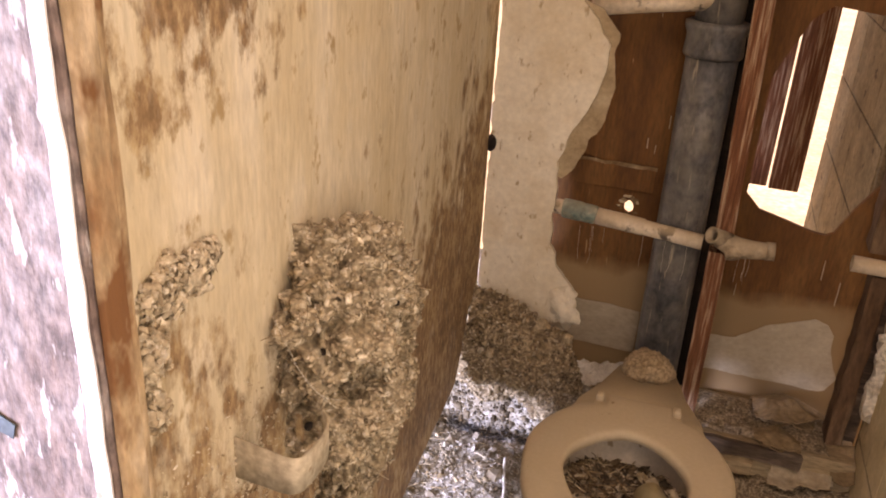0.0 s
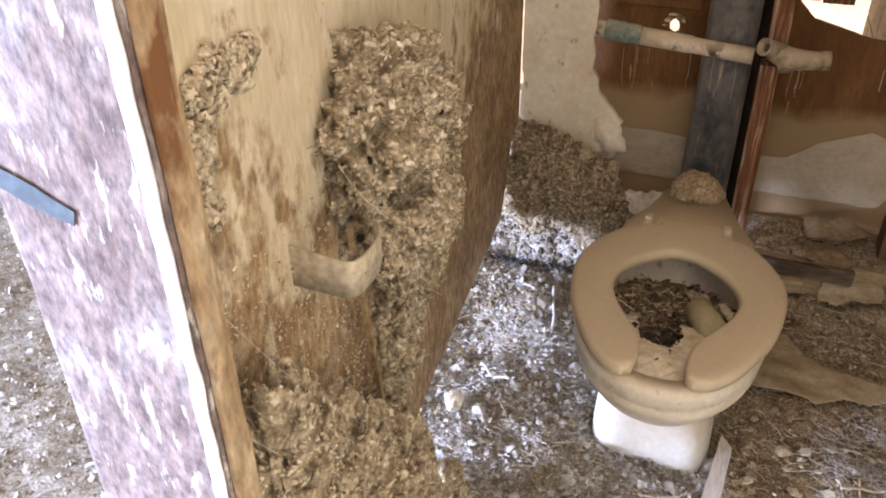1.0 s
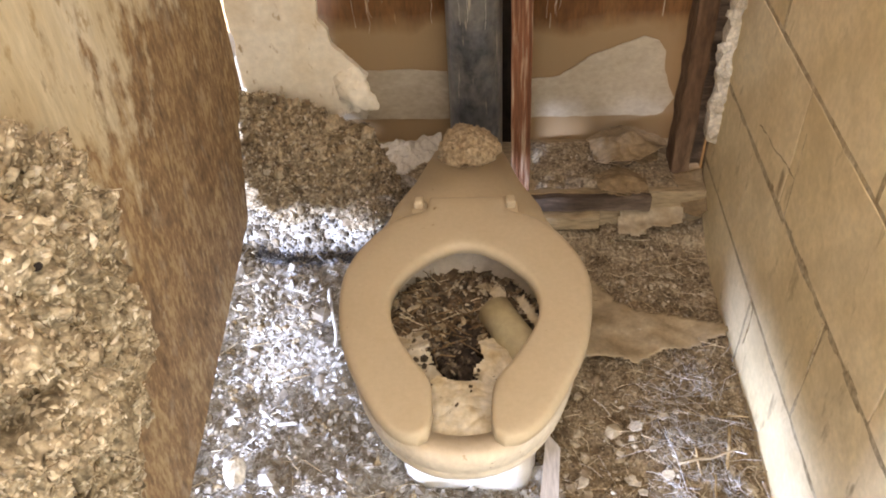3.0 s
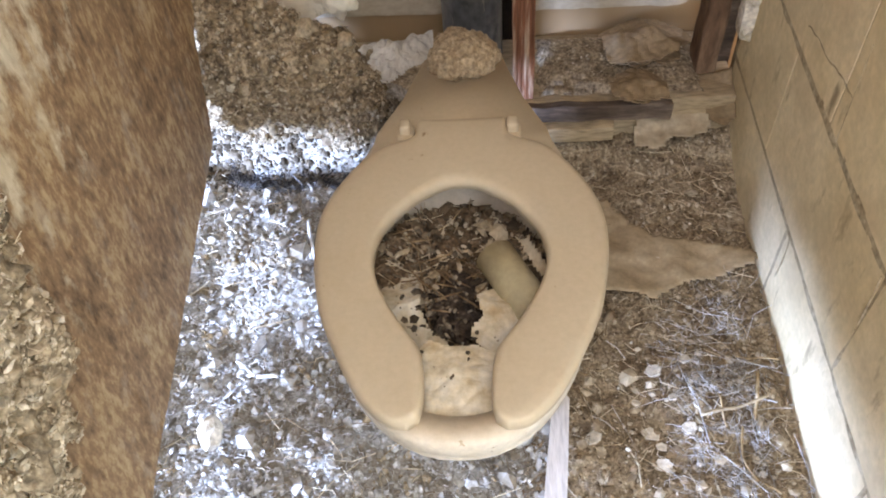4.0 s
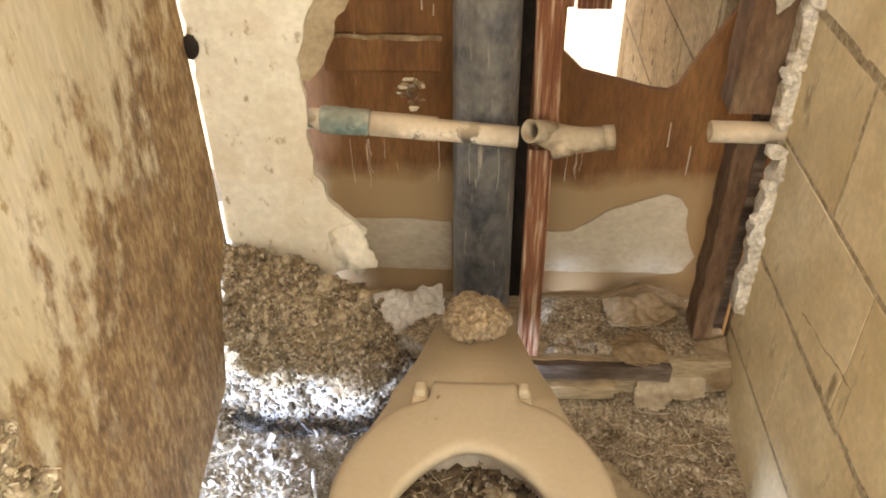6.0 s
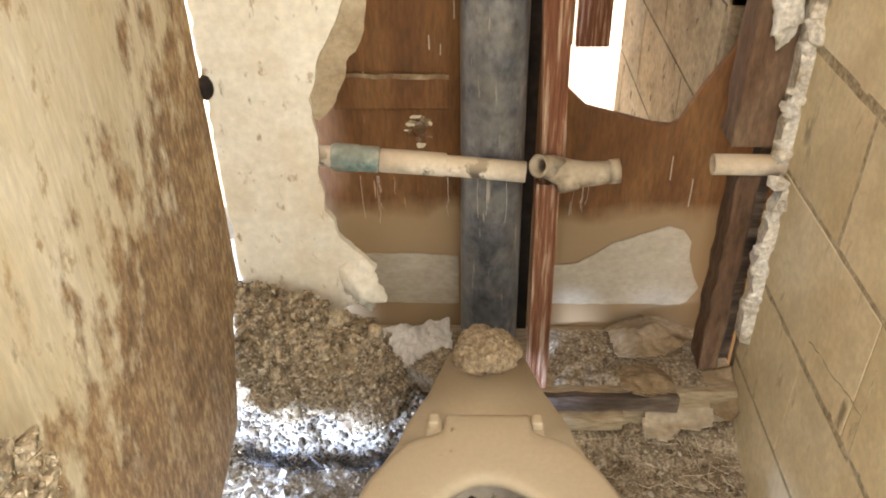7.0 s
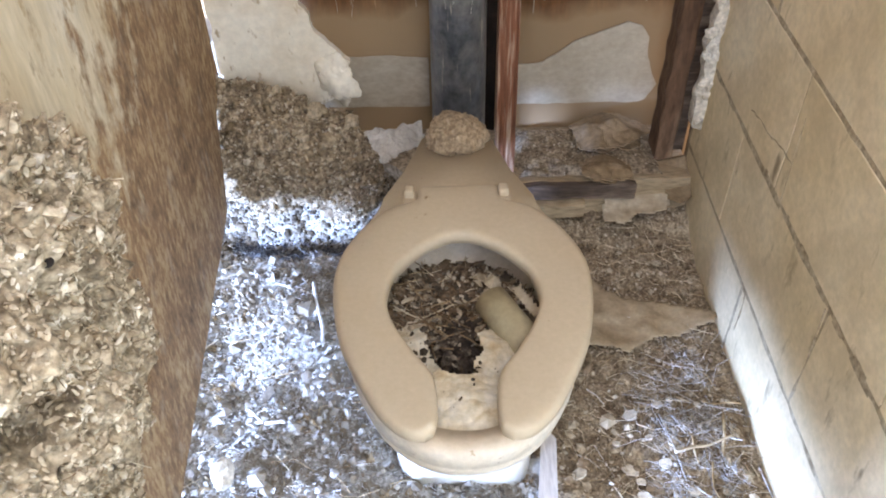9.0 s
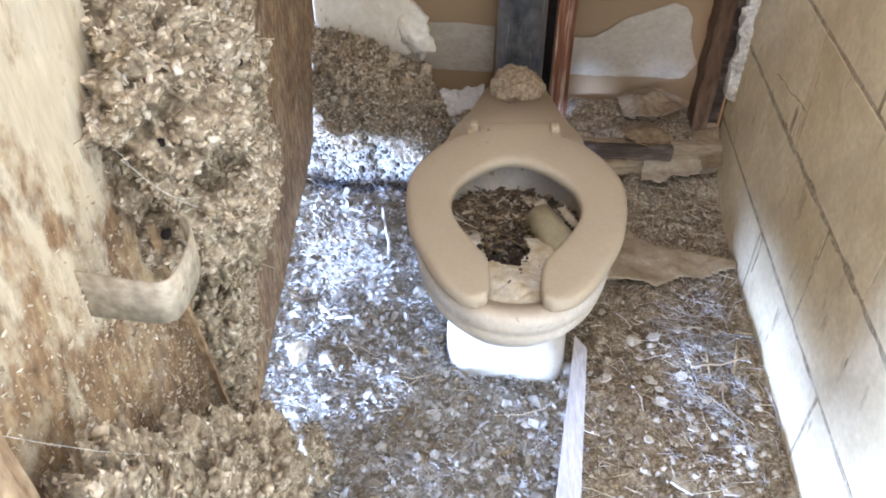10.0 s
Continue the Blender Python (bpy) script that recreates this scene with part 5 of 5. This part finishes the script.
xs = rng.normal(0.38, 0.05, 130)
ys = rng.normal(-0.60, 0.11, 130)
pts = np.array([(min(x, 0.475), y, floor_z(x, y) + 0.010) for x, y in zip(xs, ys)])
for n, (x, y, size) in enumerate(((0.290, -0.507, 0.026), (0.273, -0.611, 0.030), (0.285, -0.658, 0.026), (0.337, -0.487, 0.020), (0.364, -0.652, 0.018), (0.285, -0.630, 0.018), (0.328, -0.604, 0.022), (0.186, -0.622, 0.026),
                                  (0.31, -0.555, 0.015), (0.255, -0.56, 0.013), (0.345, -0.57, 0.016), (0.30, -0.83, 0.045), (0.375, -0.84, 0.036), (0.25, -0.75, 0.020), (0.40, -0.76, 0.018), (0.33, -0.72, 0.020))):
    r = random.Random(600 + n)
    count, turn = r.randint(5, 7), r.uniform(0, 6)
    rim = [(x + size * r.uniform(0.42, 0.62) * math.cos(turn + 6.283 * k / count), y + size * r.uniform(0.3, 0.55) * math.sin(turn + 6.283 * k / count)) for k in range(count)]
    z = floor_z(x, y) + 0.007
    bm = slab(rim, "z", 0.0, 0.003)
    tilt = Matrix.Translation((x, y, z)) @ Matrix.Rotation(r.uniform(-0.35, 0.35), 4, "X") @ Matrix.Rotation(r.uniform(-0.35, 0.35), 4, "Y") @ Matrix.Translation((-x, -y, 0))
    bmesh.ops.transform(bm, matrix=tilt, verts=bm.verts)
    ob = part("plaster_chip", bm, M_GYPSUM, smooth=False)
    tagged(ob, "pale flat plaster chip lying in the brown dirt", "plaster chip", group="plaster chips by the wall")
for n, line in enumerate(([(0.345, -0.587), (0.398, -0.574), (0.449, -0.556)], [(0.444, -0.507), (0.434, -0.551), (0.423, -0.593)], [(0.415, -0.485), (0.448, -0.487), (0.480, -0.493)], [(0.403, -0.603), (0.399, -0.666), (0.437, -0.703)], [(0.375, -0.56), (0.377, -0.58), (0.380, -0.606)])):
    path = [(p[0], p[1], floor_z(p[0], p[1]) + 0.012) for p in curve(line, 10)]
    ob = part("twig", tube(path, [0.0028 if n < 2 else 0.0016] * 9 + [0.001], 8, 0, 0.3), M_STRAW if n else M_OLDPAPER)
    tagged(ob, "dry pale twig lying beside the side wall", "twig", group="twigs by the wall")
fluff_xs, fluff_ys = rng.normal(0.39, 0.05, 2600), rng.normal(-0.56, 0.12, 2600)
fluff = np.array([(min(x, 0.482), y, floor_z(x, y) + 0.006 + 0.006 * rng.random()) for x, y in zip(fluff_xs, fluff_ys) if noise.noise(Vector((x * 18, y * 18, 1))) > -0.05])
ob = part("grey_fluff", twigs(fluff, 0.010, 0.0006, rng, 0.6), M_DOWN, smooth=False)
tagged(ob, "grey down and fluff caught along the side wall", "fluff", kind="stuff")
ob = part("straw_tangle", twigs(pts, 0.045, 0.0008, rng, 0.3), M_DOWN, smooth=False)
tagged(ob, "tangle of pale fibres and straw beside the wall", "fibres", kind="stuff")
xs = rng.uniform(-0.44, -0.12, 3600)
pts = np.array([(x, y, floor_z(x, y) + 0.005 + 0.010 * rng.random()) for x, y in zip(xs, -0.147 + 1.3 * (xs + 0.27) ** 2 + 0.006 * np.sin(40 * xs) + rng.normal(0, 0.010, 3600))])
ob = part("dark_fluff", twigs(pts, 0.013, 0.0009, rng, 0.6), M_FLUFF, smooth=False)
tagged(ob, "dark grey fluff along the furrow in the litter", "fluff", kind="stuff")
pts = strewn(5200, -0.53, -0.08, -0.138, -0.045, 0.001)
pts = pts[rng.random(len(pts)) < 0.25 + 0.75 * (pts[:, 1] + 0.138) / 0.09]
ob = part("slope_clods", pebbles(pts, 0.0065, rng, 2, 0.35, 0.45), M_DARKSOIL)
tagged(ob, "brown clods rolled down the soil bank", "clods", kind="stuff")
pts = strewn(2200, -0.72, 0.05, -1.2, -0.16, 0.0)
patches = np.array([p for p in pts if noise.noise(Vector((p[0] * 11, p[1] * 11, 2))) > 0.12])
ob = part("brown_clods", pebbles(patches, 0.009, rng, 2, 0.35, 0.5), M_SOILCLOD)
tagged(ob, "brown clods lying in the pale litter", "clods", kind="stuff")
# pale curled strips on the litter
for n, line in enumerate(([(-0.262, -0.255), (-0.252, -0.31), (-0.238, -0.36), (-0.235, -0.395)], [(-0.205, -0.28), (-0.195, -0.32), (-0.172, -0.355)], [(-0.36, -0.50), (-0.32, -0.525), (-0.285, -0.53)])):
    path = [(p[0], p[1], floor_z(p[0], p[1]) + 0.014 + 0.006 * math.sin(k * 0.9)) for k, p in enumerate(curve(line, 12))]
    ob = part("pale_strip", tube(path, [0.001] + [0.0030] * 10 + [0.001], 8, 0, 0.5), M_DOWN)
    tagged(ob, "pale curled strip lying on the litter", "strip", group="pale strips on the litter")
chip = part("plaster_chip", lump((-0.375, -0.62, 0.125), (0.018, 0.03, 0.014), 2, 0.4, 40), M_GYPSUM, smooth=False)
tagged(chip, "pale broken plaster chip under the partition", "plaster")


def dirt_layer(x0, x1, y0, y1, z):
    """A thin uneven layer of dirt that runs out at its edges."""
    step = 0.006
    nx, ny = int((x1 - x0) / step), int((y1 - y0) / step)
    verts, faces = [], []
    for j in range(ny + 1):
        for i in range(nx + 1):
            x, y = x0 + i * step, y0 + j * step
            edge = min(i, nx - i, j + 3, ny - j + 3) / 6.0
            p = Vector((x, y, 0))
            verts.append((x, y, z - 0.006 + 0.012 * min(1.0, edge) + 0.006 * noise.noise(p * 22) + 0.004 * noise.noise(p * 70)))
    for j in range(ny):
        for i in range(nx):
            k = j * (nx + 1) + i
            faces.append((k, k + 1, k + nx + 2, k + nx + 1))
    return verts, faces


for x0, x1 in ((-0.40, -0.045), (0.128, 0.44)):
    layer = part("sill_dirt", dirt_layer(x0, x1, 0.0, 0.165, 0.208), M_DIRT)
    tagged(layer, "brown dirt lying on the sill inside the wall", "dirt", kind="stuff")
    pos, nor = on_surface(layer, 900, rng)
    ob = part("sill_crumbs", flakes(pos + nor * 0.001, nor, 0.0034, rng, 0.7), M_FLAKE, smooth=False)
    tagged(ob, "crumbs and flakes on the sill", "crumbs", kind="stuff")

# cobwebs
web = thing("cobweb", (-0.32, -1.2, 0.7), "dusty cobweb strands between casing and nest", "cobweb")
for a, c in (((-0.295, -1.375, 0.93), (-0.30, -1.08, 0.52)), ((-0.30, -1.372, 0.80), (-0.29, -1.10, 0.45)), ((-0.33, -1.10, 0.90), (-0.275, -1.0, 0.79)), ((-0.35, -1.09, 0.93), (-0.29, -1.06, 0.835)), ((-0.30, -1.37, 0.70), (-0.30, -1.18, 0.58))):
    a, c = Vector(a), Vector(c)
    path = [a.lerp(c, k / 8) + Vector((0, 0, -0.03 * math.sin(math.pi * k / 8))) for k in range(9)]
    part("strand", tube(path, 0.00022, 5, 0, 0.3), M_WEB, web)

dusty_web = thing("cobweb", (-0.08, 0.03, 0.64), "dusty cobweb threads hanging from the water pipe", "cobweb")
for n in range(14):
    r = random.Random(n)
    x = r.uniform(-0.24, 0.05) if n < 9 else r.uniform(0.13, 0.2)
    low = r.uniform(0.03, 0.10)
    path = [(x + 0.003 * r.uniform(-1, 1) * k / 5, 0.018 + 0.002 * k, 0.655 - low * k / 5) for k in range(6)]
    part("strand", tube(path, 0.00022, 5, 0, 0.4), M_WEB, dusty_web)

# ---- wall pieces last ----
def block_mesh(half):
    bm = box(0, 0.064, -half, half, -0.1005, 0.1005, bevel=0.0022)
    bmesh.ops.recalc_face_normals(bm, faces=bm.faces)
    me = bpy.data.meshes.new("block")
    bm.to_mesh(me)
    bm.free()
    me.materials.append(M_BLOCK)
    return me


whole, short = block_mesh(0.2008), block_mesh(0.1208)
for row in range(11):
    z = 0.141 + 0.2075 * row
    y = 0.05
    k = 0
    while y > -1.95:
        me, half = (short, 0.1208) if k == 0 and row % 2 else (whole, 0.2008)
        ob = new("block", me)
        ob.parent = wall_side
        if row < 8:
            run = box(-0.0006, 0.004, -0.004, 0.004, -0.1025, 0.1025, rough=0.0012, cuts=16)
            for v in run.verts:
                v.co += Vector((WALL + 0.0002, y, z))
            if (row * 5 + k * 3) % 4:
                part("joint", run, M_JOINT, None, smooth=False).parent = wall_side
            else:
                run.free()
        ob.location = (WALL - 0.0008 * ((row * 7 + k * 3) % 3), y - half, z)
        y -= 2 * half + 0.0018
        k += 1

for row in range(9):
    wide = 0.0085 if row in (2, 4) else 0.0052
    bead = box(-0.0012 if row in (2, 4) else -0.0004, 0.004, -1.94, 0.045, -wide, wide, rough=0.0022, cuts=150)
    for v in bead.verts:
        v.co += Vector((WALL, 0, 0.03725 + 0.2075 * row))
    part("joint", bead, M_JOINT, None, smooth=False).parent = wall_side

# cracks in the painted blocks
CRACKS = [[(-0.198, 0.495), (-0.24, 0.505), (-0.287, 0.508), (-0.33, 0.520), (-0.379, 0.523)], [(-0.375, 0.60), (-0.379, 0.53), (-0.383, 0.455)],
          [(-0.30, 0.252), (-0.345, 0.246), (-0.369, 0.242), (-0.376, 0.20), (-0.373, 0.15)], [(-0.588, 0.445), (-0.592, 0.40), (-0.596, 0.345)]]
for line in CRACKS:
    path = [(WALL - 0.0012, p[0], p[1] + 0.003 * noise.noise(Vector((p[0] * 60, 0, 4)))) for p in curve(line, 22)]
    part("crack", tube(path, [0.0012 + 0.0009 * noise.noise(Vector(p) * 70) for p in path], 6), M_JOINT, None, smooth=False).parent = wall_side
